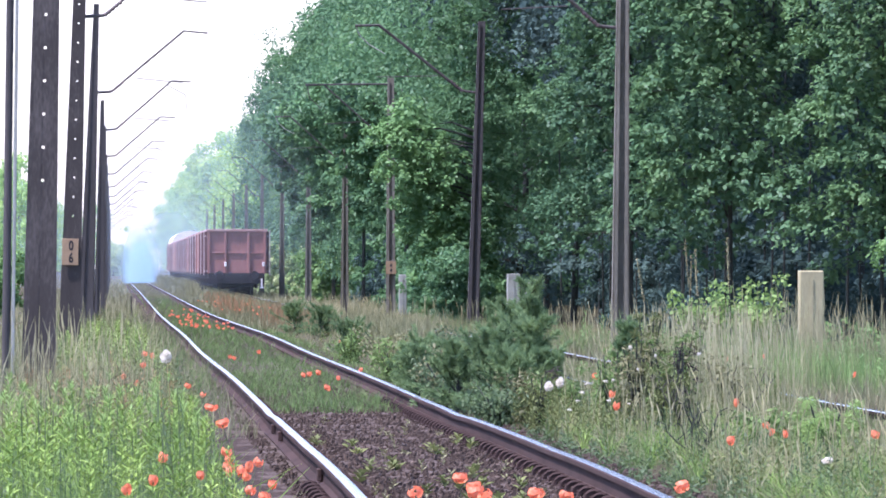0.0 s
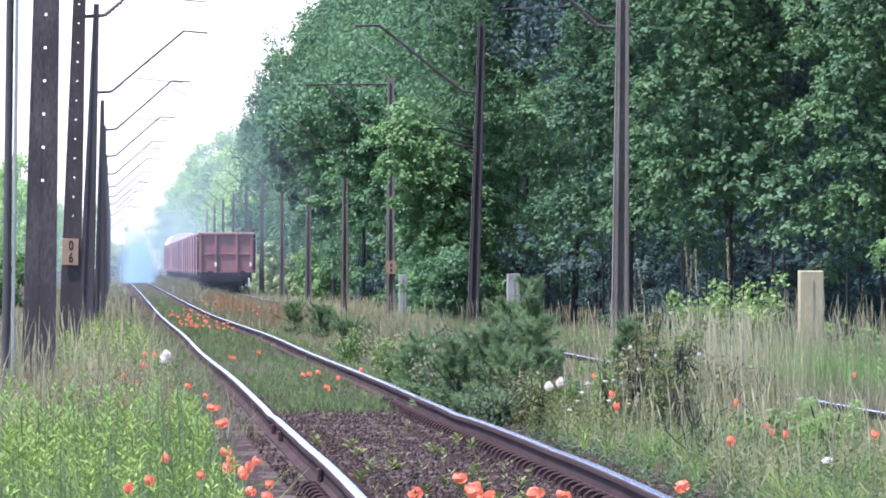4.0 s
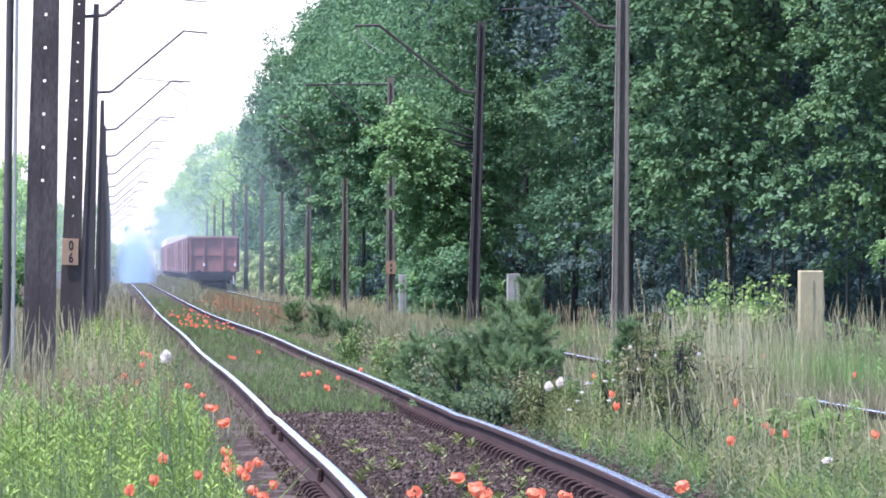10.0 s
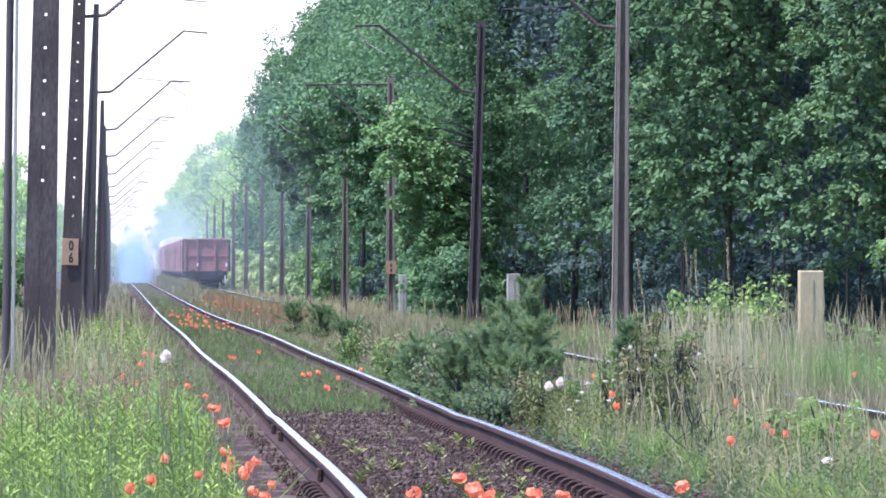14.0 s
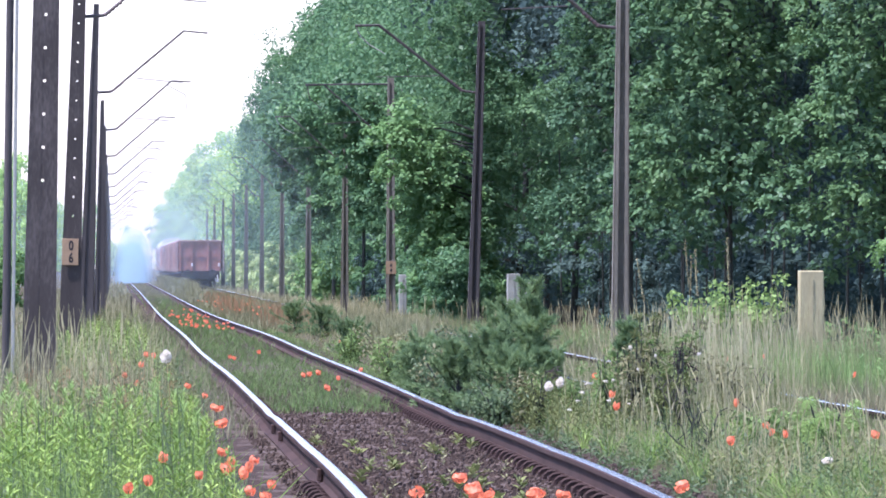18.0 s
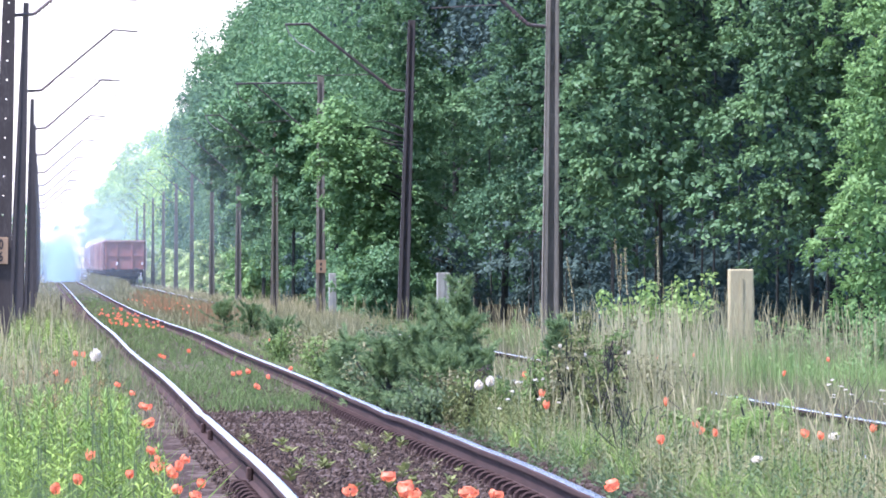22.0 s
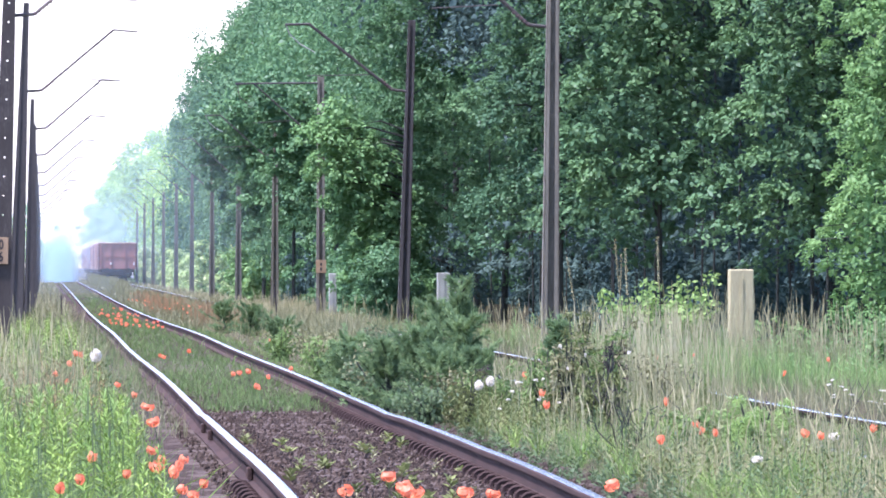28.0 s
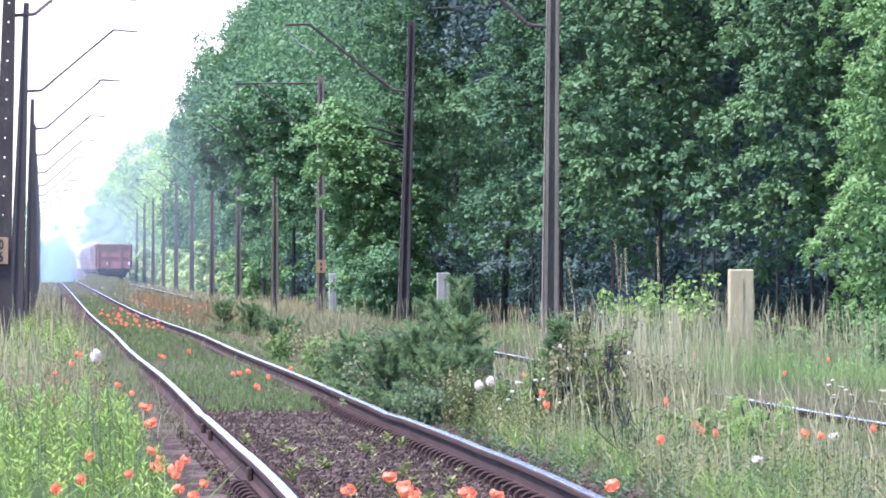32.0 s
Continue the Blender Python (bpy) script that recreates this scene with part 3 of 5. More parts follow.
            sizes.append(lump * gen.uniform(0.55, 1.2))
    return np.array(out), np.array(sizes)


def bough_tree(seed, h, radius, z0, z1, bulges, big, lump, n_leaves, size, mat, open_side=180, top=True, shift=0.0, core_n=200):
    """A tree whose lower boughs end in rounded, separate masses of leaf round a shaded core; z1: where the boughs end and the thick top begins."""
    gen = np.random.default_rng(seed)
    cs, sp = [], []
    for k in range(bulges):
        z = z0 + big * 0.4 + (z1 - z0) * (k + gen.uniform(0.2, 0.8)) / bulges
        a0 = math.pi + radians(open_side) * (((k * 0.618 + gen.uniform(0, 0.14)) % 1.0) * 2 - 1)
        r = radius * gen.uniform(0.62, 1.0) * (0.8 + 0.2 * math.sin(z * 1.3 + seed))
        rb = big * gen.uniform(0.7, 1.25)
        c = np.array((r * math.cos(a0) - shift, r * math.sin(a0), z))
        outward = np.array((math.cos(a0), math.sin(a0), 0.6))
        for _ in range(int(10 * (rb / big) ** 2)):
            d = gen.normal(size=3) * 0.75 + outward
            d /= np.linalg.norm(d)
            q = c + d * rb * np.array((1, 1, 0.72)) * gen.uniform(0.55, 1.0)
            cs.append((q[0], q[1], max(lump * 0.5, q[2])))
            sp.append(lump * gen.uniform(0.6, 1.25))
        for _ in range(3):   # hanging tips
            q = c + outward * rb * gen.uniform(0.8, 1.25) * np.array((1, 1, 0)) + gen.normal(size=3) * 0.3 * big
            cs.append((q[0], q[1], max(lump * 0.5, q[2] - 0.3 * rb)))
            sp.append(lump * gen.uniform(0.3, 0.6))
    v, f = leaf_cloud(np.array(cs), np.array(sp), n_leaves, size, gen, 0.29, 0.36, 0.45)
    # the shaded core
    zz = np.linspace(z0 + 0.3, z1, 9)
    core = np.stack([gen.normal(size=9) * 0.2 - shift * 0.6, gen.normal(size=9) * 0.2, zz], 1)
    v2, f2 = leaf_cloud(core, np.full(9, radius * 0.55), core_n, size * 1.35, gen, 0.3, 0.5, 0.3)
    parts_v, parts_f = [v, v2], [f, f2 + len(v)]
    if top:
        zt = np.linspace(z1 + 0.8, h, 12)
        crown = np.stack([gen.normal(size=12) * radius * 0.7, gen.normal(size=12) * radius * 0.7, zt], 1)
        v3, f3 = leaf_cloud(crown, np.full(12, radius * 0.75), 300, size * 2.2, gen, 0.3, 0.6, 0.3)
        parts_v.append(v3), parts_f.append(f3 + len(v) + len(v2))
    crown = quads("crown", np.concatenate(parts_v), np.concatenate(parts_f))
    crown.materials.append(mat)
    bm = bmesh.new()
    tube(bm, [(0, 0, -0.2), (0.05, 0.03, 0.5), (0.06, -0.05, h * 0.35), (0.0, 0.1, h * 0.65), (0.1, 0, h * 0.93)], [0.11, 0.085, 0.07, 0.05, 0.02], 8)
    for i in range(9):
        z, a0 = h * (0.14 + 0.7 * i / 9), i * 2.4 + gen.uniform(0, 1)
        ln = radius * gen.uniform(0.5, 0.8)
        tube(bm, [(0.05, 0, z), (math.cos(a0) * ln * 0.5, math.sin(a0) * ln * 0.5, z + ln * 0.28), (math.cos(a0) * ln, math.sin(a0) * ln, z + ln * 0.42)], [0.06, 0.04, 0.012], 5)
    trunk = bpy.data.meshes.new("trunk")
    bm.to_mesh(trunk)
    bm.free()
    trunk.materials.append(BARK)
    return trunk, crown


def tree_meshes(seed, h, radius, z0, bulges, per, big, lump, n_leaves, size, mat, limbs=9, dense_low=0.0, open_side=180, slim=0.27):
    gen = np.random.default_rng(seed)
    c, sp = crown_centres(bulges, per, h, z0, radius, big, lump, open_side, gen)
    if dense_low:
        keep = (c[:, 2] < dense_low) | (gen.random(len(c)) < 0.10)
        c, sp = c[keep], sp[keep]
    v, f = leaf_cloud(c, sp, n_leaves, size, gen, slim)
    crown = quads("crown", v, f)
    crown.materials.append(mat)
    bm = bmesh.new()
    tube(bm, [(0, 0, -0.2), (0.05, 0.03, 0.5), (0.12, -0.05, h * 0.35), (0.0, 0.1, h * 0.65), (0.1, 0, h * 0.93)], [0.16, 0.12, 0.10, 0.07, 0.03], 8)
    for i in range(limbs):
        z = h * (0.14 + 0.7 * i / limbs)
        a0 = i * 2.4 + gen.uniform(0, 1)
        ln = radius * gen.uniform(0.5, 0.8)
        tube(bm, [(0.05, 0, z), (math.cos(a0) * ln * 0.5, math.sin(a0) * ln * 0.5, z + ln * 0.28), (math.cos(a0) * ln, math.sin(a0) * ln, z + ln * 0.42)], [0.08, 0.05, 0.015], 5)
    trunk = bpy.data.meshes.new("trunk")
    bm.to_mesh(trunk)
    bm.free()
    trunk.materials.append(BARK)
    return trunk, crown


def spray_tree(seed, h, radius, z0, z1, pads, pad, size, mat, facing=215, spread=112, per=15, leaves=15, slim=0.29, shift=0.0, droop=0.55, core_n=420, top=True, girth=0.11, taper=0.0, crown_size=1.0, top_n=420):
    """A tree of drooping, fan-shaped boughs set with rosettes of leaves, dark gaps between them;
    z0 to z1: where the boughs are; facing and spread: degrees round the trunk that carry them."""
    gen = np.random.default_rng(seed)
    P, O, N, bm = [], [], [], bmesh.new()
    tube(bm, [(0, 0, -0.2), (0.05, 0.03, 0.5), (0.06, -0.05, h * 0.35), (0.0, 0.1, h * 0.65), (0.1, 0, h * 0.93)], [girth, girth * 0.8, girth * 0.65, girth * 0.5, girth * 0.2], 8)
    wave = gen.uniform(0, 6, 3)
    for k in range(pads):
        z = z0 + (z1 - z0) * (k + gen.uniform(0, 1)) / pads
        a0 = radians(facing + spread * (((k * 0.618 + gen.uniform(0, 0.12)) % 1.0) * 2 - 1))
        swell = 0.78 + 0.22 * math.sin(z * 1.9 + wave[0]) + 0.16 * math.sin(a0 * 3 + z * 0.9 + wave[1])
        r = radius * swell * gen.uniform(0.6, 1.0) * (1 + taper * ((z1 - z) / (z1 - z0)) ** 2)
        rp = pad * gen.uniform(0.6, 1.35)
        o = np.array((math.cos(a0), math.sin(a0), 0.0))
        side = np.array((-o[1], o[0], 0.0))
        c = o * r + np.array((-shift * (z - z0) / (z1 - z0), 0, z))
        if k % 2 == 0:
            tube(bm, [(0, 0, z - 0.35), tuple(c * 0.5 + np.array((0, 0, z * 0.5 - 0.05))), tuple(c + o * rp * 0.5 + np.array((0, 0, -0.12)))], [girth * 0.4, girth * 0.24, 0.008], 5)
        slope = droop * gen.uniform(0.4, 1.5)
        n = int(per * (rp / pad) ** 1.6) + 3
        ang, q = gen.uniform(0, math.tau, n), np.sqrt(gen.random(n))
        u, v = np.cos(ang) * q * 1.1, np.sin(ang) * q + 0.15
        lift = -slope * v - 0.5 * u * u - 0.3 * v * v + gen.normal(size=n) * 0.10
        P.append(c + side * (u * rp)[:, None] + o * (v * rp)[:, None] + np.array((0, 0, 1.0)) * (lift * rp)[:, None])
        O.append(np.repeat((o + np.array((0, 0, -0.25 * slope)))[None], n, 0))
        N.append(side * (u * 0.85)[:, None] + o * (0.3 + v * 0.7)[:, None] + np.array((0, 0, 1.0)))
    P, O, N = np.concatenate(P), np.concatenate(O), np.concatenate(N)
    P[:, 2] = np.maximum(P[:, 2], 0.12)
    p, o = np.repeat(P, leaves, 0), np.repeat(O, leaves, 0)
    n = len(p)
    ax = gen.normal(size=(n, 3)) * np.array((0.7, 0.7, 0.5)) + o * 0.55 + np.array((0, 0, -0.12))
    ax /= np.linalg.norm(ax, axis=1)[:, None]
    nm = np.repeat(N, leaves, 0) + gen.normal(size=(n, 3)) * 0.24
    nm -= ax * (nm * ax).sum(1)[:, None]
    nm /= np.linalg.norm(nm, axis=1)[:, None]
    sd = np.cross(ax, nm)
    ln = size * (0.65 + 0.7 * gen.random((n, 1)))
    p = p + gen.normal(size=(n, 3)) * size * 0.42
    wd = ln * slim
    v = np.stack([p, p + ax * ln * 0.55 + sd * wd + nm * wd * 0.35, p + ax * ln - nm * ln * 0.12, p + ax * ln * 0.55 - sd * wd + nm * wd * 0.35], 1).reshape(-1, 3)
    vs, count = [v], len(v)
    zz = np.linspace(z0 + 0.2, z1, 9)
    core = np.stack([gen.normal(size=9) * 0.2 - shift * np.linspace(0, 1, 9), gen.normal(size=9) * 0.2, zz], 1)
    vs.append(leaf_cloud(core, np.full(9, radius * 0.58), core_n, size * 1.5, gen, 0.3, 0.5, 0.3)[0])
    if top:
        zt = np.linspace(z1 + 0.5, h, 12)
        crown = np.stack([gen.normal(size=12) * radius * 0.7 * crown_size, gen.normal(size=12) * radius * 0.7 * crown_size, zt], 1)
        vs.append(leaf_cloud(crown, np.full(12, radius * 1.05 * crown_size), top_n, size * 1.35, gen, 0.3, 0.6, 0.3)[0])
    v = np.concatenate(vs)
    crown = quads("crown", v, np.arange(len(v)).reshape(-1, 4))
    crown.materials.append(mat)
    trunk = bpy.data.meshes.new("trunk")
    bm.to_mesh(trunk)
    bm.free()
    trunk.materials.append(BARK)
    return trunk, crown


def plant(kinds, x, y, rz, scale, label, group, category="tree", name="tree"):
    trunk, crown = kinds
    t = empty(name, pose(x, y, float(ground_z(x, y)), 0, 0, rz))
    t.scale = (scale, scale, scale)
    link_mesh("trunk", trunk, None, t)
    link_mesh("crown", crown, None, t)
    return tagged(t, label, category, group)


near_kinds = [spray_tree(10, 18, 2.2, 2.9, 8.4, 26, 1.0, 0.125, OAK, girth=0.06, taper=-0.3, facing=240, spread=125, per=40, core_n=250, crown_size=0.95),
              spray_tree(11, 18, 2.3, 3.0, 9.4, 38, 0.98, 0.125, OAK, facing=255, spread=125, per=38, core_n=250, crown_size=0.95),
              spray_tree(12, 18, 2.1, 3.3, 14.5, 52, 0.9, 0.13, EDGE_LEAF, per=34, core_n=250),
              spray_tree(13, 18, 2.3, 0.6, 16.0, 60, 0.9, 0.135, OAK, per=34, core_n=250)]
recess_kinds = [spray_tree(20 + i, 18, 3.0, 2.2, 8.6, 26, 1.05, 0.16, SHADE_LEAF, per=26, leaves=12, core_n=150, top_n=420) for i in range(3)]
# trees with crowns above the view, added to shade the recess behind
shade_canopy_kinds = [spray_tree(24 + i, 17, 3.0, 9.0, 10.5, 14, 1.2, 0.2, SHADE_LEAF, spread=180, per=18, leaves=10, core_n=90, girth=0.035, top_n=760) for i in range(2)]
undergrowth_kind = bough_tree(27, 3.2, 1.1, 0.0, 2.8, 11, 0.5, 0.24, 24, 0.13, SHADE_LEAF, top=False, core_n=60)
sun_tint_kind = bough_tree(28, 3.2, 1.3, 0.0, 2.6, 11, 0.6, 0.3, 26, 0.26, SUN_TINT, top=False, core_n=40)
far_bush_kind = bough_tree(29, 3.2, 1.5, 0.0, 2.8, 11, 0.7, 0.34, 16, 0.3, LIGHT_LEAF, top=False, core_n=40)
mid_kinds = [tree_meshes(30 + i, 17, 4.4, 1.6, 24, 12, 1.9, 0.60, 80, 0.17, (OAK, EDGE_LEAF)[i % 2], open_side=118, dense_low=14.5) for i in range(4)]
back_kinds = [tree_meshes(40 + i, 17, 4.4, 2.8, 30, 7, 1.7, 0.70, 42, 0.26, OAK, open_side=125) for i in range(3)]
far_kinds = [tree_meshes(50 + i, 18, 5.0, 1.0, 14, 5, 2.4, 1.2, 32, 0.58, FAR_LIT_LEAF, limbs=4) for i in range(3)]
inner_kinds = [tree_meshes(60 + i, 15, 5.0, 0.5, 14, 5, 2.4, 1.3, 24, 0.65, SHADE_LEAF, limbs=4, open_side=150) for i in range(2)]
light_kind = spray_tree(70, 7.5, 1.0, 0.8, 7.0, 66, 0.46, 0.105, LIGHT_LEAF, spread=150, per=14, leaves=14, slim=0.2, droop=0.9, core_n=160, top=False, girth=0.05, taper=0.7)
edge_kinds = [spray_tree(80, 11, 1.9, 0.5, 8.4, 64, 0.58, 0.15, EDGE_LEAF, spread=150), spray_tree(81, 4, 1.5, 0.1, 3.4, 34, 0.5, 0.14, EDGE_LEAF, spread=170, top=False, girth=0.05)]
overhang_kind = spray_tree(86, 10, 1.6, 3.9, 8.8, 44, 0.66, 0.18, EDGE_LEAF, spread=150, shift=2.0, top=False, core_n=160)
leaning_kind = spray_tree(84, 8, 1.3, 1.0, 6.4, 60, 0.56, 0.14, MAPLE, spread=150, shift=2.1, top=False, core_n=200)
pr = random.Random(4)
swaying = []
for i, (x, y, rz, sc) in enumerate(((13.9, 143, 10, 0.86), (12.2, 187, -10, 0.88), (11.5, 247, 20, 0.72), (12.0, 272, -15, 0.76), (12.45, 160, -20, 1.05))):
    swaying.append(plant(near_kinds[(0, 1, 2, 3, 0)[i]], x, y, rz, sc, "leafy deciduous tree standing out from the wood edge", "trees of the wood edge"))
y = 124.0
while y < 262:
    plant(recess_kinds[i % 3], 19.4 + pr.uniform(-0.9, 0.9), y, pr.uniform(-35, 35), pr.uniform(0.88, 1.12), "tall dense deciduous tree with leaves coloured dark as if shaded", "trees of the wood edge")
    plant(shade_canopy_kinds[i % 2], 15.6 + pr.uniform(-0.9, 0.9), y + 3, pr.uniform(0, 360), pr.uniform(0.9, 1.1), "tall bare-trunked tree added so its high crown shades the wood", "trees of the wood edge")
    y, i = y + pr.uniform(5.0, 6.5), i + 1
while y < 640:
    plant(mid_kinds[i % 4] if y < 400 else back_kinds[i % 3], 15.9 + pr.uniform(-1.6, 1.4), y, pr.uniform(-35, 35), pr.uniform(1.0, 1.16), "tall deciduous tree in a dense row", "trees of the wood edge")
    y, i = y + pr.uniform(6.5, 9.5), i + 1
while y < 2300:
    plant(far_kinds[i % 3], (16.5 if y < 1150 else 19.5) + pr.uniform(-1.5, 2), y, pr.uniform(0, 360), pr.uniform(0.72, 0.92) if y < 1150 else pr.uniform(1.12, 1.3), "distant tree beside the line, leaf colour paled for sun and haze", "distant trees")
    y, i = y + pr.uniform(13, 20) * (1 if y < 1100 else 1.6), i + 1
y = 250.0
while y < 560:
    plant(inner_kinds[i % 2], 25 + pr.uniform(-1, 3), y, pr.uniform(-40, 40), pr.uniform(0.85, 1.05), "tree deep in the wood with shade put into its leaf colour", "inner trees of the wood")
    y, i = y + pr.uniform(6, 8), i + 1
for x in (29.5, 35.0):
    y = 235.0 + 3 * x / 10
    while y < 520:
        plant(inner_kinds[i % 2], x + pr.uniform(-1.5, 1.5), y, pr.uniform(-40, 40), pr.uniform(0.95, 1.15), "tree deep in the wood with shade put into its leaf colour", "inner trees of the wood")
        y, i = y + pr.uniform(8, 11), i + 1
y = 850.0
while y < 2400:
    plant(far_kinds[i % 3], -15 + pr.uniform(-3, 3), y, pr.uniform(0, 360), pr.uniform(0.6, 0.85), "distant tree beyond the masts, leaf colour paled for sun and haze", "distant trees")
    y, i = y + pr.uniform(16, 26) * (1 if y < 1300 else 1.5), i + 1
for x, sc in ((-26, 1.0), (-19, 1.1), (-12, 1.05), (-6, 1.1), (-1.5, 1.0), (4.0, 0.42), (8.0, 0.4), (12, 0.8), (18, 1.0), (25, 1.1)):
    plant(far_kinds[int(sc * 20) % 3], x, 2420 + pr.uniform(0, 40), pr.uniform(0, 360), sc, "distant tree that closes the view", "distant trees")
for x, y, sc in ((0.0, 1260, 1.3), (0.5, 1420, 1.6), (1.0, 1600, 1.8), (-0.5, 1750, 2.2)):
    plant(sun_tint_kind, x, y, 40 * sc, sc, "thicket far along the line, leaf colour brightened as if sunlit", "sunlit thickets", "bush", "thicket")
swaying.append(plant(light_kind, 12.15, 112, 0, 0.85, "bright green young tree in sunlight", ""))
y = 190.0
while y < 400:
    plant(undergrowth_kind, (17.2 if y < 262 else 13.0) + pr.uniform(-0.8, 0.8), y, pr.uniform(0, 360), pr.uniform(0.7, 1.1), "undergrowth at the foot of the wood, leaves coloured as in shade", "undergrowth of the wood", "bush", "undergrowth_bush")
    y, i = y + (pr.uniform(3, 4.5) if y < 262 else pr.uniform(6, 9)), i + 1
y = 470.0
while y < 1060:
    plant(sun_tint_kind, 10.6 + pr.uniform(-0.5, 1.2), y, pr.uniform(0, 360), pr.uniform(0.45, 1.1), "yellow-green thicket under the trees, leaf colour brightened as if sunlit", "sunlit thickets", "bush", "thicket")
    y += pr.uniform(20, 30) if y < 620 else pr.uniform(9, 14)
swaying.append(plant(edge_kinds[0], 11.2, 268, 10, 0.9, "leafy tree leaning out over the masts", "trees of the wood edge"))
swaying.append(plant(leaning_kind, 10.9, 237, 0, 1.0, "brighter green leafy tree leaning over a mast", "trees of the wood edge"))
plant(edge_kinds[0], 11.2, 296, 200, 0.95, "leafy tree leaning out over the masts", "trees of the wood edge")
for k, y in enumerate((290, 346, 400)):
    plant(overhang_kind, 10.7 + 0.2 * k, y, 12 * k - 15, 1.0 + 0.06 * k, "leafy tree hanging over the masts", "trees of the wood edge")
plant(edge_kinds[0], 11.3, 250, 120, 0.7, "leafy tree in front of the wood", "trees of the wood edge")
plant(edge_kinds[1], 11.0, 276, 150, 0.7, "brighter green leafy bush in front of the wood", "", "bush", "leafy_bush")
plant(edge_kinds[1], 9.9, 229, 30, 0.6, "brighter green leafy bush in front of the wood", "", "bush", "leafy_bush")
for k in range(14):
    plant(far_bush_kind, 12.2 + pr.uniform(-0.5, 0.5), 420 + 14 * k, pr.uniform(0, 360), pr.uniform(0.7, 1.0), "leafy undergrowth below the tall trees", "undergrowth of the wood", "bush", "undergrowth_bush")
for x, y, sc in ((-4.6, 300, 0.55), (-5.6, 330, 0.7), (-5.2, 365, 0.75), (-6.6, 400, 0.9), (-4.3, 255, 0.4)):
    plant(far_bush_kind, x, y, pr.uniform(0, 360), sc, "leafy bush beyond the masts", "bushes beyond the masts", "bush", "leafy_bush")


# ---- bushes ----
def low_bush(name, x, y, h, r, mat, size, n, label, seed, slim=0.26):
    gen = np.random.default_rng(seed)
    b = empty(name, pose(x, y, float(ground_z(x, y)) - 0.02))
    cs = []
    for k in range(9):
        bm = bmesh.new()
        a0 = k * 2.4 + gen.uniform(0, 0.6)
        rr, hh = r * gen.uniform(0.25, 0.95), h * gen.uniform(0.55, 1.0)
        tip = (rr * math.cos(a0), rr * math.sin(a0), hh)
        tube(bm, [(0, 0, 0), (tip[0] * 0.35, tip[1] * 0.35, hh * 0.5), tip], [0.012, 0.009, 0.004], 5)
        part("stem", bm, BARK, b)
        for t in np.linspace(0.25, 1.0, 6):
            cs.append((tip[0] * t + gen.normal() * 0.05, tip[1] * t + gen.normal() * 0.05, max(0.08, hh * t)))
    v, f = leaf_cloud(np.array(cs), gen.uniform(0.7, 1.3, len(cs)) * r * 0.34, n // len(cs), size, gen, slim, 0.8, 0.1)
    me = quads("foliage", v, f)
    link_mesh("foliage", me, mat, b)
    return tagged(b, label, "bush")


def pine(x, y, h, r, seed, label="young dark green pine among the grass"):
    """A sapling: whorls of rising twigs, each thick with needles."""
    gen = np.random.default_rng(seed)
    b = empty("young_pine", pose(x, y, float(ground_z(x, y)) - 0.02, 0, gen.uniform(-4, 4), gen.uniform(0, 360)))
    bm = bmesh.new()
    tube(bm, [(0, 0, 0), (0.01, 0.01, h * 0.5), (0, 0, h)], [0.028, 0.018, 0.006], 6)
    base, tipd = [], []
    for k in range(9):
        z = h * (0.02 + 0.89 * k / 8)
        for j in range(4):
            a0 = j * 1.57 + k * 0.5 + gen.uniform(-0.2, 0.2)
            ln = r * (1.05 - 0.7 * k / 8) * gen.uniform(0.35, 1.45)
            p0, p1 = np.array((0, 0, z)), np.array((math.cos(a0) * ln, math.sin(a0) * ln, z + ln * (gen.uniform(0.5, 1.2) if k > 2 else gen.uniform(0.05, 0.5))))
            tube(bm, [p0, p1], [0.008, 0.003], 4)
            for t in np.linspace(0.2, 1.0, 9):
                base.append(p0 + (p1 - p0) * t)
                tipd.append((p1 - p0) / ln)
    for j in range(7):   # upright candles round the leader
        a0, rr, z0 = j * 2.4, 0.0 if j == 0 else r * gen.uniform(0.12, 0.5), h * gen.uniform(0.5, 0.72)
        for t in np.linspace(0, 1, 11):
            base.append(np.array((rr * math.cos(a0), rr * math.sin(a0), z0 + (h * (1.0 if j == 0 else 0.93) - z0) * t))), tipd.append(np.array((0, 0, 1.0)))
    part("trunk", bm, BARK, b)
    nn = 22
    c, d = np.repeat(np.array(base), nn, 0), np.repeat(np.array(tipd), nn, 0)
    n = len(c)
    ax = gen.normal(size=(n, 3)) * 0.75 + d
    ax /= np.linalg.norm(ax, axis=1)[:, None]
    sd = np.cross(ax, gen.normal(size=(n, 3)))
    sd /= np.linalg.norm(sd, axis=1)[:, None]
    ln = 0.066 * (0.7 + 0.6 * gen.random((n, 1)))
    v = np.stack([c, c + ax * ln * 0.5 + sd * 0.0042, c + ax * ln, c + ax * ln * 0.5 - sd * 0.0042], 1).reshape(-1, 3)
    link_mesh("needles", quads("needles", v, np.arange(n * 4).reshape(-1, 4)), NEEDLE, b)
    return tagged(b, label, "bush", "young pines beside the track")


pine(3.68, 69.5, 1.20, 0.30, 1)
pine(3.50, 70.5, 1.02, 0.36, 2)
pine(3.30, 69, 0.80, 0.34, 3)
pine(3.56, 68, 0.86, 0.36, 11)
pine(3.40, 67, 0.58, 0.32, 12)
pine(3.12, 72, 0.66, 0.34, 13)
pine(3.70, 67.2, 0.60, 0.26, 14)
pine(3.12, 80, 0.55, 0.28, 4)
pine(3.35, 86, 0.55, 0.36, 5)
pine(4.08, 62.5, 0.88, 0.14, 6)
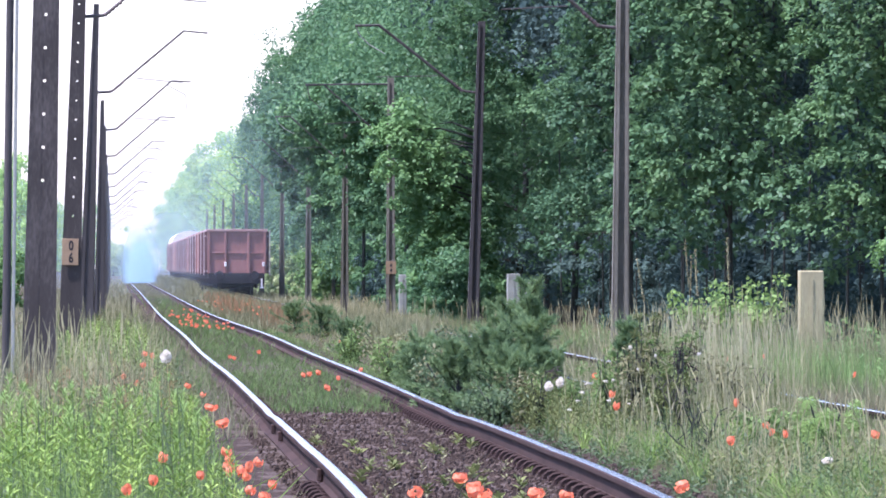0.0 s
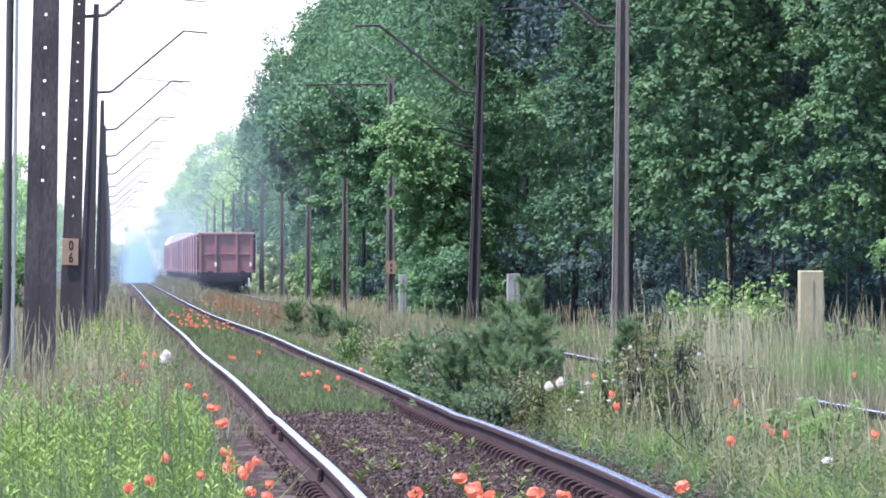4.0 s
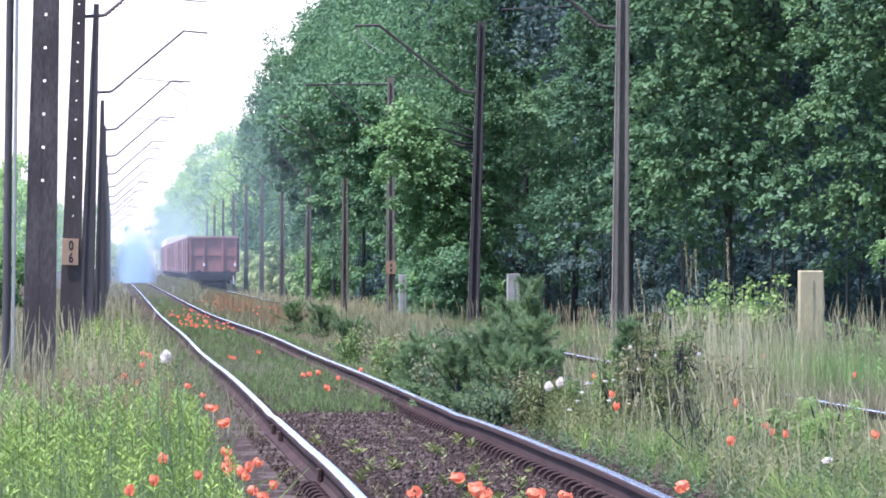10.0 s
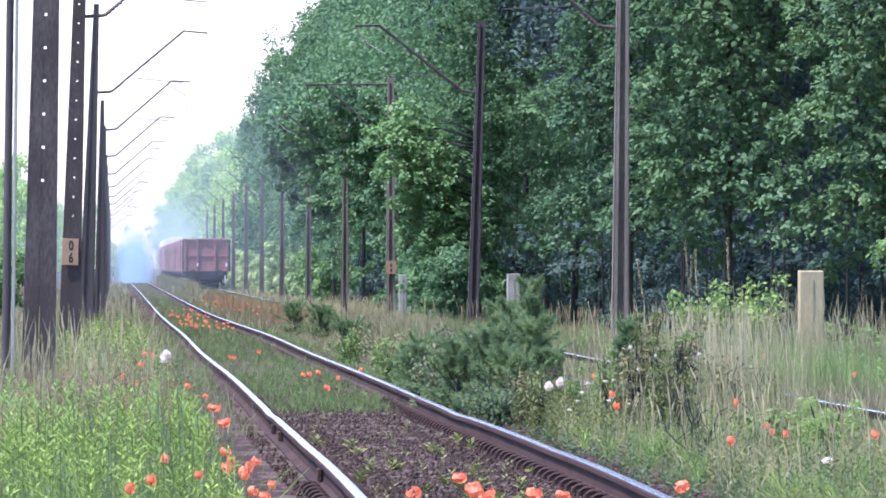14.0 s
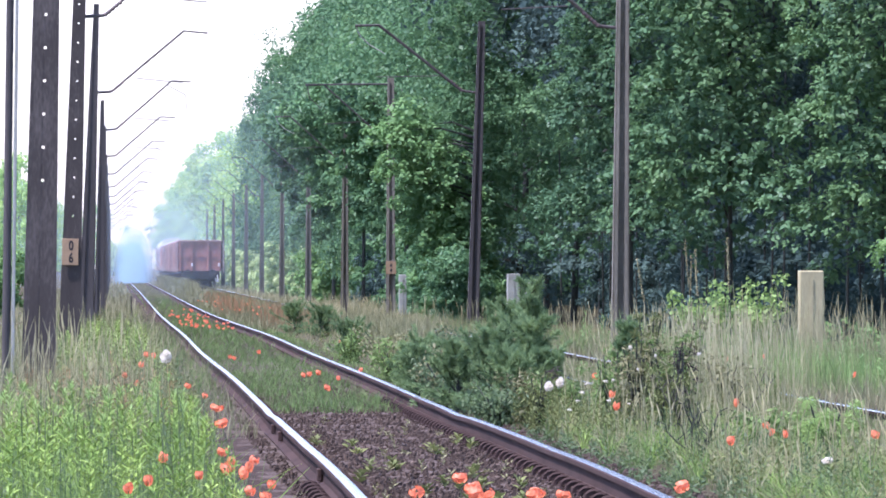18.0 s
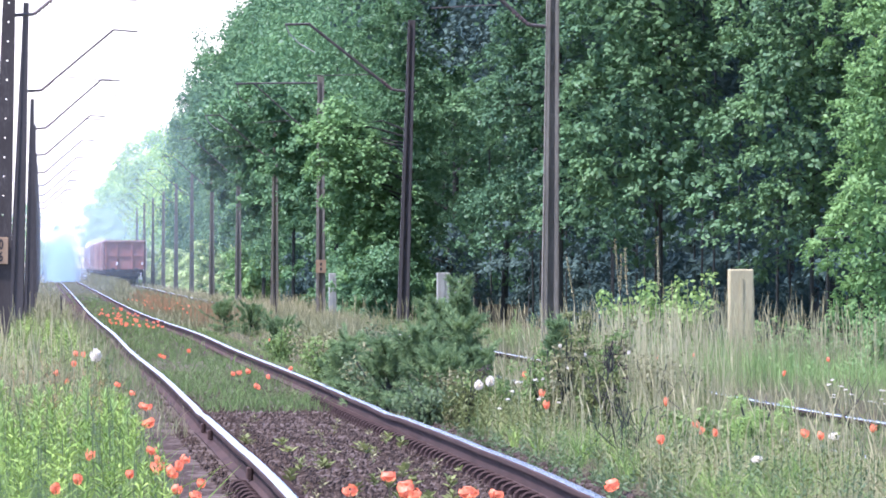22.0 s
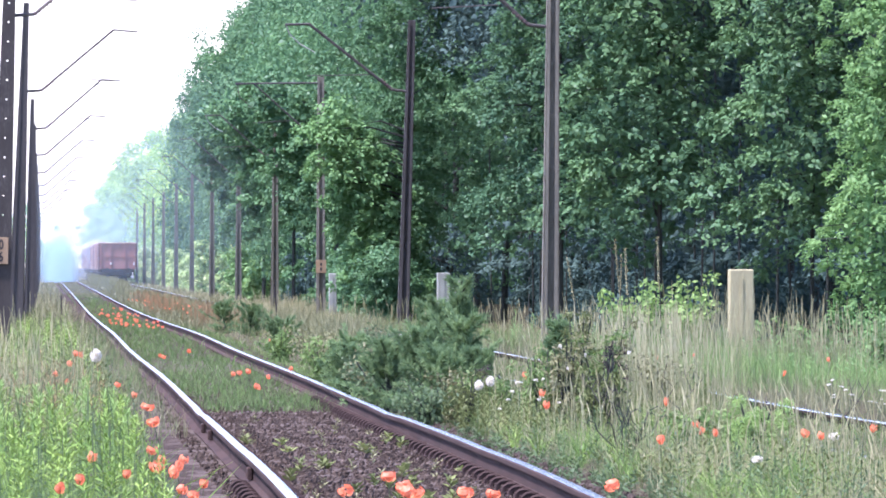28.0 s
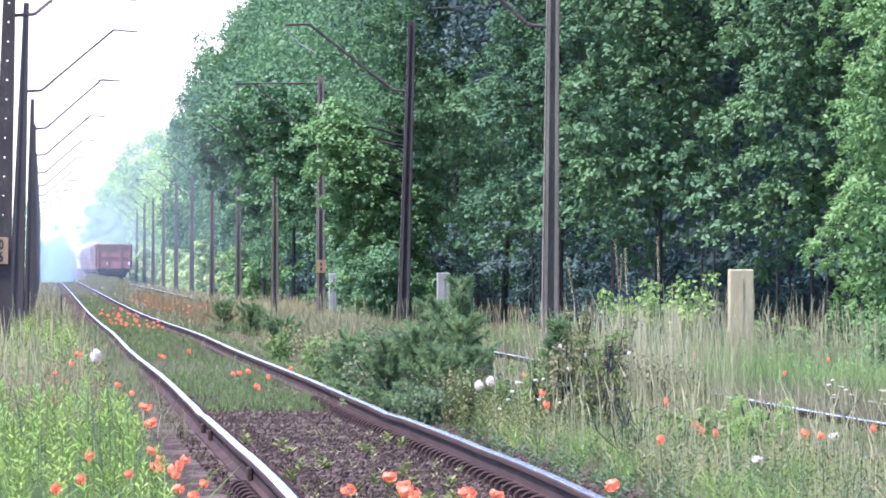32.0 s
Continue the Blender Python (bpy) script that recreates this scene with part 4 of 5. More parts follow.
pine(4.2, 63.5, 0.6, 0.13, 15)
pine(3.62, 158, 0.62, 0.40, 8)
pine(3.95, 150, 0.55, 0.42, 9)
pine(3.55, 118, 0.5, 0.35, 10)
swaying.append(low_bush("leafy_bush", 8.0, 107, 1.25, 0.5, BRIGHT, 0.085, 1700, "bright green leafy bush in tall grass", 21))
swaying.append(low_bush("leafy_bush", 8.75, 108, 1.33, 0.5, BRIGHT, 0.085, 1700, "bright green leafy bush in tall grass", 22))
low_bush("leafy_bush", 4.34, 48, 0.50, 0.17, BRIGHT, 0.045, 6500, "yellow-green feathery bush beside the rails", 23, 0.06)
low_bush("leafy_bush", 3.36, 62.5, 0.5, 0.15, WEED, 0.05, 900, "yellow-green low bush beside the rail", 24, 0.13)
low_bush("leafy_bush", 11.4, 108, 0.95, 0.6, LIGHT_LEAF, 0.085, 2200, "bright green leafy bush below a young tree", 27)
low_bush("leafy_bush", 10.6, 112, 0.9, 0.7, LIGHT_LEAF, 0.09, 1200, "green leafy bush at the wood edge", 25)
for k, (x, y, h, r, mat) in enumerate(((3.15, 74, 0.55, 0.34, BUSH), (3.3, 78, 0.62, 0.36, GRASS), (3.55, 84, 0.62, 0.40, BUSH), (3.25, 92, 0.5, 0.36, MEADOW), (3.75, 76, 0.7, 0.36, BUSH),
                                       (3.5, 100, 0.55, 0.4, GRASS), (3.9, 92, 0.65, 0.4, BUSH), (3.3, 110, 0.45, 0.36, MEADOW), 
                                       (4.3, 52, 0.3, 0.26, MEADOW))):
    low_bush("low_bush", x, y, h, r, mat, 0.05, 1400, "low tangled green bush beside the track", 40 + k, 0.24)
for k, (x, y, h, r, mat) in enumerate(((3.22, 66, 0.38, 0.28, BUSH), (3.48, 66.5, 0.42, 0.28, GRASS), (3.72, 66, 0.42, 0.26, MEADOW), 
                                       (4.95, 64, 0.62, 0.3, GRASS), (5.4, 67, 0.6, 0.3, MEADOW), (5.15, 70, 0.6, 0.3, WEED))):
    low_bush("low_bush", x, y, h, r, mat, 0.045, 1300, "low tangled green bush beside the track", 70 + k, 0.24)


for k, (x, y, h, r, mat) in enumerate(((3.84, 61.0, 0.66, 0.2, MEADOW), (3.98, 60.2, 0.82, 0.2, GRASS), (4.1, 60.8, 1.0, 0.14, WEED), (4.24, 60.0, 0.8, 0.19, MEADOW),
                                       (4.4, 61.2, 0.9, 0.18, GRASS), (4.1, 58.6, 0.55, 0.16, WEED))):
    low_bush("low_bush", x, y, h, r, mat, 0.05, 1500, "upright tangled weeds round a young pine", 110 + k, 0.15)
low_bush("dead_bush", 4.27, 59.4, 0.74, 0.045, DEAD, 0.04, 620, "dark brown withered stems among the weeds", 95, 0.12)
low_bush("dead_bush", 4.29, 61, 0.56, 0.055, DEAD, 0.045, 600, "dark brown withered bush among the grass", 90, 0.12)
low_bush("dead_bush", 3.70, 66.6, 0.46, 0.10, DEAD, 0.05, 1100, "dark brown withered bush below a young pine", 92, 0.12)


def dead_weed(x, y, h, seed):
    """A dry dark stem that forks again and again."""
    gen = random.Random(seed)
    b = empty("dead_weed", pose(x, y, float(ground_z(x, y)) - 0.02))
    tips = [((0, 0, 0), (gen.uniform(-0.06, 0.06), 0, h * 0.5))]
    width = 0.0065
    for level in range(4):
        nxt = []
        for p0, p1 in tips:
            bm = bmesh.new()
            tube(bm, [p0, p1], [width, width * 0.75], 5)
            part("branch", bm, BLACK, b)
            for sgn in (-1, 1):
                ln = h * 0.34 * 0.72 ** level
                nxt.append((p1, (p1[0] + sgn * ln * gen.uniform(0.15, 0.6), p1[1] + gen.uniform(-0.3, 0.3) * ln, p1[2] + ln * gen.uniform(0.4, 0.9))))
        tips, width = nxt, width * 0.7
    return tagged(b, "bare dark branching weed among the grass", "dead weed")


for q, (x, y, h) in enumerate(((4.02, 57.5, 0.5), (4.1, 58.5, 0.45), (3.95, 56, 0.4), (4.15, 59.5, 0.55))):
    dead_weed(x, y, h, 20 + q)
dead_weed(4.32, 61, 0.66, 1)
for q in range(5):
    dead_weed(4.27 + 0.03 * q, 60.6 + 0.25 * q, 0.42 + 0.05 * (q % 3), 40 + q)
for q in range(4):
    dead_weed(3.66 + 0.035 * q, 67.0 + 0.2 * q, 0.40, 50 + q)
dead_weed(4.62, 58, 0.5, 2)
dead_weed(4.95, 55, 0.45, 3)
dead_weed(5.35, 52, 0.5, 4)
dead_weed(0.05, 66, 0.5, 5)


brier = tagged(empty("bare_brier", pose(3.66, 49.5, float(ground_z(3.66, 49.5)) - 0.01)), "bare dark curving brier stems in the grass", "brier")
bg = random.Random(31)
for k in range(9):
    bm = bmesh.new()
    lean, top, hook = -0.22 + 0.06 * k + bg.uniform(-0.03, 0.03), bg.uniform(0.26, 0.52), bg.uniform(0.05, 0.13) * (1 if k > 3 else -1)
    pts = [(0.012 * (k - 4), 0.01 * (k % 3), 0)]
    for t in (0.2, 0.4, 0.6, 0.8):
        pts.append((lean * t * (0.4 + 0.6 * t) + 0.02 * math.sin(t * 7 + k * 1.7), 0.02 * math.sin(k + t * 3), top * t))
    tip = Vector(pts[-1])
    for q in (0.8, 1.7, 2.5):
        pts.append((tip.x + hook * (1 - math.cos(q)) * 0.55, tip.y, tip.z + abs(hook) * math.sin(q) * 0.8))
    tube(bm, pts, [0.0062, 0.0058, 0.0054, 0.005, 0.0045, 0.004, 0.0032, 0.0018], 6)
    fork = Vector(pts[3])
    tube(bm, [fork, fork + Vector((-lean * 0.35, 0.02, 0.07)), fork + Vector((-lean * 0.5, 0.03, 0.16))], [0.0035, 0.003, 0.0015], 5)
    part("stem", bm, BARK, brier)


def dock(x, y, h, lean):
    b = empty("dock_stalk", pose(x, y, float(ground_z(x, y)) - 0.02, 0, lean, 0))
    bm = bmesh.new()
    tube(bm, [(0, 0, 0), (0.01, 0, h * 0.6), (0, 0, h)], [0.008, 0.006, 0.003], 5)
    part("stem", bm, BARK, b)
    gen = np.random.default_rng(int(x * 100))
    c = np.stack([np.zeros(26), np.zeros(26), h * np.linspace(0.62, 1.0, 26)], 1)
    v, f = leaf_cloud(c, np.full(26, 0.012), 8, 0.018, gen, 0.4, 0.8, 0.2)
    link_mesh("seed_spike", quads("seed_spike", v, f), DRY, b)
    return tagged(b, "tall brown dock stalk with a seed spike", "dock stalk", "dock stalks in the grass")


for x, y, h, lean in ((7.68, 104, 1.72, -5), (7.82, 105, 1.62, -3), (8.15, 104, 1.78, -2), (7.4, 108, 1.5, -9), (8.0, 110, 1.55, 2)):
    dock(x, y, h, lean)


# ---- grass ----
def blades(x, y, h, w, lean, gen, droop=0.35):
    """Tapered, bent blades of grass; arrays of places, heights and widths."""
    n = len(x)
    z = ground_z(x, y) - 0.02
    a0 = gen.uniform(0, math.tau, n)
    sx, sy = np.cos(a0) * 1.0, np.sin(a0) * 0.4
    b0 = gen.uniform(0, math.tau, n)
    lx, ly = np.cos(b0) * lean * h, np.sin(b0) * lean * h
    rows = []
    for t, ww in ((0.0, 1.0), (0.55, 0.8), (1.0, 0.12)):
        k = t * t * (1 + droop)
        px, py, pz = x + lx * k, y + ly * k, z + h * (t - 0.25 * lean * t * t)
        for s in (-0.5, 0.5):
            rows.append(np.stack([px + sx * w * ww * s, py + sy * w * ww * s, pz], 1))
    v = np.stack(rows, 1).reshape(-1, 3)
    i = np.arange(n)[:, None] * 6
    f = np.concatenate([i + np.array([[0, 1, 3, 2]]), i + np.array([[2, 3, 5, 4]])])
    return v, f


def clear_of_rails(x, y):
    tx = track_x(y)
    d = np.minimum(np.abs(x - tx + 0.7535), np.abs(x - tx - 0.7535))
    d2 = np.minimum(np.abs(x - SECOND + 0.7535), np.abs(x - SECOND - 0.7535))
    return (d > 0.10) & (d2 > 0.07)


def spots(n, x0, x1, y0, y1, gen):
    """Places over a strip, closer together near the eye; none on a rail."""
    y = 1 / (1 / y0 + gen.random(n) * (1 / y1 - 1 / y0))
    x = x0 + (x1 - x0) * gen.random(n)
    ok = clear_of_rails(x, y)
    return x[ok], y[ok]


def patchy(x, y):
    return 0.5 + 0.5 * np.sin(x * 2.3 + np.sin(y * 0.21) * 2) * np.sin(y * 0.37 + x)


def sward(name, n, x0, x1, y0, y1, h0, h1, w, mat, label, lean=0.35, clump=0.5, tufts=0):
    """Grass over a strip, thinning with distance as it closes up to the eye."""
    x, y = spots(n, x0, x1, y0, y1, rng)
    if tufts:
        ok = rng.random(len(x)) < 0.12 + 1.2 * np.clip(np.sin(x * 4.1 + tufts + np.sin(y * 0.5)) * np.sin(y * 0.43 + tufts * 2 + x), 0, 1)
        x, y = x[ok], y[ok]
    n = len(x)
    h = (h0 + (h1 - h0) * rng.random(n) ** 1.6) * (1 - clump + clump * patchy(x, y))
    ww = w * (0.6 + 0.8 * rng.random(n)) * np.maximum(1, y / 90)
    v, f = blades(x, y, h, ww, lean * rng.random(n) * 1.6, rng)
    return tagged(link_mesh(name, quads(name, v, f), mat), label, "grass", kind="stuff")


def seed_heads(name, n, x0, x1, y0, y1, h0, h1, mat, label, lean=0.25):
    """Thin stalks that end in narrow plumes."""
    x, y = spots(n, x0, x1, y0, y1, rng)
    n = len(x)
    h = h0 + (h1 - h0) * rng.random(n)
    a0, ln = rng.uniform(0, math.tau, n), lean * rng.random(n) * h
    z = ground_z(x, y)
    grow = np.maximum(1, y / 90)
    w = np.stack([0.0016 * grow, 0.0013 * grow, 0.0034 * grow, 0.001 * grow], 1)
    rows = []
    for k, t in enumerate((0.0, 0.78, 0.88, 1.06)):
        px, py, pz = x + np.cos(a0) * ln * t * t, y + np.sin(a0) * ln * t * t, z + h * t
        rows += [np.stack([px - w[:, k], py, pz], 1), np.stack([px + w[:, k], py, pz], 1)]
    v = np.stack(rows, 1).reshape(-1, 3)
    i = np.arange(n)[:, None] * 8
    f = np.concatenate([i + np.array([[a1, a1 + 1, a1 + 3, a1 + 2]]) for a1 in (0, 2, 4)])
    return tagged(link_mesh(name, quads(name, v, f), mat), label, "grass", kind="stuff")


def herbs(name, n, x0, x1, y0, y1, h0, h1, leaf, per, mat, label, slim=0.16, lean=0.2, low=0.15, steep=0.35):
    """Upright stems set with many narrow leaves, wider spaced below."""
    x, y = spots(n, x0, x1, y0, y1, rng)
    n = len(x)
    h = (h0 + (h1 - h0) * rng.random(n)) * (0.7 + 0.3 * patchy(x, y))
    z = ground_z(x, y)
    b0, ln = rng.uniform(0, math.tau, n), lean * rng.random(n) * h
    t = np.tile((low + (1 - low) * (np.arange(per) + 0.5) / per) ** 0.8, n)
    X, Y, Z, H = (np.repeat(q, per) for q in (x, y, z, h))
    cx, cy = X + np.repeat(np.cos(b0) * ln, per) * t * t, Y + np.repeat(np.sin(b0) * ln, per) * t * t
    c = np.stack([cx, cy, Z + H * t], 1)
    a0 = np.tile(np.arange(per) * 2.4, n) + np.repeat(rng.uniform(0, 6, n), per)
    rise = steep + 1.1 * t * rng.random(len(t))
    ax = np.stack([np.cos(a0), np.sin(a0), rise], 1)
    ax /= np.linalg.norm(ax, axis=1)[:, None]
    sd = np.stack([-np.sin(a0), np.cos(a0), rng.normal(size=len(t)) * 0.4], 1)
    L = (leaf * (0.6 + 0.6 * rng.random(len(t))) * (1.15 - 0.55 * t))[:, None]
    drop = np.array([0, 0, -0.10])
    v = np.stack([c, c + ax * L * 0.5 + sd * L * slim, c + ax * L + drop * L, c + ax * L * 0.5 - sd * L * slim], 1).reshape(-1, 3)
    f = np.arange(len(t) * 4).reshape(-1, 4)
    w = 0.0025 * np.maximum(1, y / 90)
    tx, ty = x + np.cos(b0) * ln, y + np.sin(b0) * ln
    sv = np.stack([np.stack([x - w, y, z], 1), np.stack([x + w, y, z], 1), np.stack([tx + w * 0.5, ty, z + h], 1), np.stack([tx - w * 0.5, ty, z + h], 1)], 1).reshape(-1, 3)
    f = np.concatenate([f, np.arange(n * 4).reshape(-1, 4) + len(v)])
    return tagged(link_mesh(name, quads(name, np.concatenate([v, sv]), f), mat), label, "herbs", kind="stuff")


def tussocks(name, n, per, x0, x1, y0, y1, h0, h1, w, mat, label, lean=0.75):
    """Tufts whose blades arch out from one root."""
    cx, cy = spots(n, x0, x1, y0, y1, rng)
    n = len(cx)
    tall = h0 + (h1 - h0) * rng.random(n) ** 1.4
    x = np.repeat(cx, per) + rng.normal(size=n * per) * 0.022
    y = np.repeat(cy, per) + rng.normal(size=n * per) * 0.04
    h = np.repeat(tall, per) * (0.45 + 0.6 * rng.random(n * per))
    ww = w * (0.6 + 0.8 * rng.random(n * per)) * np.maximum(1, y / 90)
    v, f = blades(x, y, h, ww, lean * (0.15 + rng.random(n * per)), rng, 0.55)
    return tagged(link_mesh(name, quads(name, v, f), mat), label, "grass", kind="stuff")


# the verge beside the first track
herbs("lush_herbs", 470, -1.6, 0.62, 36, 62, 0.22, 0.6, 0.094, 20, LUSH, "lush bright green leafy herbs beside the rail", 0.085, 0.22, 0.5, 0.35)
herbs("lush_tips", 110, -1.6, 0.60, 44, 63, 0.42, 0.64, 0.10, 14, BRIGHT, "yellow-green leafy tips over the herbs", 0.085, 0.08, 0.85, 0.8)
herbs("dark_stems", 330, -1.6, 0.64, 36, 66, 0.2, 0.55, 0.06, 14, BUSH, "dark green stems among the herbs", 0.1, 0.12)
sward("lush_grass", 4600, -1.6, 0.66, 36, 66, 0.2, 0.5, 0.005, LUSH, "bright green grass under the herbs", 0.45, 0.4, 8)
sward("lush_blades", 1500, -1.6, 0.66, 36, 64, 0.3, 0.6, 0.011, LUSH, "broad bright green blades among the herbs", 0.6, 0.3, 12)
sward("verge_tall", 3600, -1.7, 0.25, 54, 76, 0.42, 0.92, 0.0045, GRASS, "tall pale grass round the masts", 0.55, 0.3, 7)
sward("verge_pale", 1400, -1.7, 0.2, 54, 74, 0.35, 0.92, 0.004, DRY, "pale bent grass round the masts", 0.6, 0.3, 13)
sward("verge_mixed", 2600, -1.7, 0.5, 54, 80, 0.2, 0.6, 0.005, WEED, "mixed green grass round the masts", 0.6, 0.3, 11)
seed_heads("verge_heads", 170, -1.6, 0.3, 52, 74, 0.5, 0.98, DRY, "pale grass heads round the masts", 0.2)
herbs("verge_dark_weeds", 130, -1.2, 0.5, 56, 74, 0.35, 0.68, 0.06, 13, SORREL, "brown-stemmed weeds on the verge", 0.1)
# the dark BUSH green stands in for shadow under the herbs
sward("shaded_grass", 4500, -1.6, 0.72, 35, 60, 0.12, 0.42, 0.005, BUSH, "upright grass coloured dark for the shade among the herbs", 0.15, 0.3, 1)
seed_heads("verge_straws", 160, -1.5, 0.6, 36, 62, 0.3, 0.6, STEM, "thin upright stems among the herbs", 0.12)
sward("green_verge", 3000, -1.6, 0.74, 36, 80, 0.15, 0.5, 0.006, MEADOW, "green grass on the verge", 0.35, 0.3)
sward("verge_grass", 11000, -2.6, 1.14, 60, 330, 0.15, 0.5, 0.006, GRASS, "grey-green verge grass", 0.4)
herbs("verge_herbs", 900, -2.4, 0.7, 60, 240, 0.2, 0.55, 0.09, 14, WEED, "low green herbs on the verge", 0.12)
herbs("dark_verge_herbs", 300, -2.0, 0.7, 58, 120, 0.25, 0.6, 0.07, 14, BUSH, "dark green herbs on the verge", 0.12)
seed_heads("verge_stalks", 240, -2.4, 0.6, 60, 260, 0.4, 0.8, DRY, "dry seed stalks on the verge", 0.25)
sward("far_verge", 5000, -4.0, 1.0, 250, 900, 0.25, 0.5, 0.007, GRASS, "distant verge grass", 0.4)
# between the rails
sward("track_grass", 16000, 1.32, 2.76, 72, 420, 0.09, 0.25, 0.006, MEADOW, "short green grass between the rails", 0.5)
herbs("track_herbs", 45, 1.4, 2.6, 40, 73, 0.04, 0.10, 0.06, 9, GRASS, "small weeds in the gravel")
sward("gravel_grass", 1300, 1.4, 2.2, 35, 39.5, 0.04, 0.17, 0.005, MEADOW, "grass round the poppies between the rails", 0.6)
sward("far_track_grass", 4000, 1.3, 2.9, 400, 900, 0.1, 0.25, 0.007, GRASS, "distant grass between the rails", 0.4)
# between the tracks
sward("middle_grass", 26000, 3.35, 5.2, 36, 420, 0.08, 0.34, 0.0055, GRASS, "uneven grass between the tracks", 0.6, 0.5, 6)
sward("rail_side_grass", 6000, 2.84, 3.4, 74, 420, 0.08, 0.25, 0.006, MEADOW, "green grass along the rail", 0.5)
herbs("middle_herbs", 480, 3.4, 5.15, 37, 200, 0.12, 0.40, 0.07, 13, WEED, "mixed green weeds between the tracks", 0.13)
herbs("creeping_weeds", 420, 3.05, 3.9, 36, 62, 0.03, 0.13, 0.06, 9, BUSH, "low creeping weeds on the bare soil", 0.2, 0.4)
sward("creeping_grass", 1500, 3.0, 3.9, 36, 64, 0.03, 0.14, 0.005, MEADOW, "short grass on the bare soil", 0.7, 0.4, 9)
herbs("foreground_weeds", 110, 3.5, 4.9, 36, 48, 0.08, 0.26, 0.05, 14, BUSH, "dark green weeds near the rail", 0.2, 0.3)
herbs("yellow_herbs", 90, 3.25, 3.75, 56, 66, 0.2, 0.42, 0.07, 16, WEED, "yellow-green weeds between the tracks", 0.13, 0.2, 0.2, 0.6)
sward("tall_straws", 750, 4.35, 5.75, 63, 86, 0.35, 0.8, 0.0026, DRY, "pale dry straws between the tracks", 0.2, 0.35, 2)
sward("straw_stand", 720, 4.72, 5.62, 62.5, 71, 0.62, 1.0, 0.0024, DRY, "dense stand of tall pale straws", 0.13, 0.22)
seed_heads("straw_heads", 330, 4.72, 5.6, 62.5, 71, 0.6, 0.98, DRY, "pale plumes of the tall straws", 0.16)
sward("tall_blades", 4200, 4.1, 5.7, 63, 90, 0.3, 0.62, 0.004, WEED, "tall yellow-green grass between the tracks", 0.2, 0.4, 5)
sward("near_blades", 6800, 3.45, 5.2, 36, 60, 0.12, 0.40, 0.004, GRASS, "uneven green grass between the tracks", 0.6, 0.5, 3)
sward("near_straws", 2000, 3.5, 5.3, 37, 62, 0.12, 0.38, 0.003, DRY, "thin dry straws between the tracks", 0.3, 0.4, 4)
herbs("green_weeds", 160, 3.4, 4.5, 37, 90, 0.10, 0.32, 0.06, 16, BUSH, "dark green low weeds beside the rail", 0.16)
seed_heads("middle_stalks", 160, 4.4, 5.5, 63, 76, 0.5, 1.0, DRY, "tall dry grass stalks between the tracks", 0.2)
seed_heads("thin_stalks", 420, 3.4, 4.9, 42, 160, 0.25, 0.55, DRY, "thin dry stalks between the tracks", 0.3)
sward("stand_blades", 2600, 4.6, 5.7, 62.5, 74, 0.4, 0.85, 0.0036, WEED, "green blades among the straws", 0.22, 0.25)
sward("dry_grass", 500, 4.6, 5.7, 63, 80, 0.3, 0.7, 0.0032, DRY, "pale dry grass between the tracks", 0.3)
sward("screen_grass", 7500, 4.35, 5.2, 112, 430, 0.46, 0.84, 0.006, GRASS, "tall grass hiding the second track", 0.35, 0.3)
herbs("screen_weeds", 450, 4.3, 5.2, 105, 300, 0.2, 0.42, 0.09, 12, WEED, "green weeds hiding the second track", 0.13)
sward("train_side_grass", 3600, 4.1, 4.62, 420, 740, 0.7, 1.05, 0.007, GRASS, "tall grass along the second track", 0.3, 0.2)
sward("middle_far_grass", 6000, 3.1, 5.25, 170, 800, 0.2, 0.5, 0.006, GRASS, "tall grass hiding the second track", 0.4)
for n, x0, x1, y0, y1 in ((150, 3.4, 4.3, 165, 195), (210, 4.0, 5.2, 185, 232), (170, 3.4, 4.6, 240, 275), (220, 3.8, 5.2, 280, 345)):
    seed_heads("sorrel", n, x0, x1, y0, y1, 0.25, 0.55, SORREL, "rust-red sorrel plumes between the tracks", 0.3)
sward("thicket_blades", 420, 3.98, 4.4, 60, 62.2, 0.4, 0.82, 0.004, WEED, "yellow-green grass before a young pine", 0.3, 0.2)
seed_heads("pink_heads", 70, 4.0, 4.6, 66, 70, 0.6, 0.82, DRY, "pale feathery grass heads between the tracks", 0.3)
herbs("gravel_weeds", 24, 1.45, 2.7, 40, 58, 0.05, 0.12, 0.09, 14, WEED, "pale green weeds in the gravel", 0.2, 0.4)
seed_heads("pale_heads", 330, 3.6, 5.2, 38, 62, 0.22, 0.56, DRY, "thin pale stalks with narrow heads between the tracks", 0.35)
herbs("dark_weeds", 150, 3.5, 5.2, 37, 62, 0.14, 0.42, 0.05, 13, BUSH, "dark green upright weeds between the tracks", 0.14, 0.25)
tussocks("pale_tussocks", 48, 42, 3.5, 5.1, 37, 62, 0.2, 0.46, 0.0042, DRY, "pale arching tufts of grass between the tracks")
tussocks("green_tussocks", 120, 40, 3.35, 5.1, 37, 64, 0.14, 0.40, 0.005, LUSH, "bright green tufts of grass between the tracks")
tussocks("grey_tussocks", 110, 40, 3.3, 5.2, 37, 66, 0.16, 0.44, 0.0045, MEADOW, "green tufts of grass between the tracks")
tussocks("verge_tussocks", 70, 40, -1.5, 0.45, 54, 74, 0.4, 0.85, 0.0045, GRASS, "pale arching tufts of grass on the verge", 0.6)
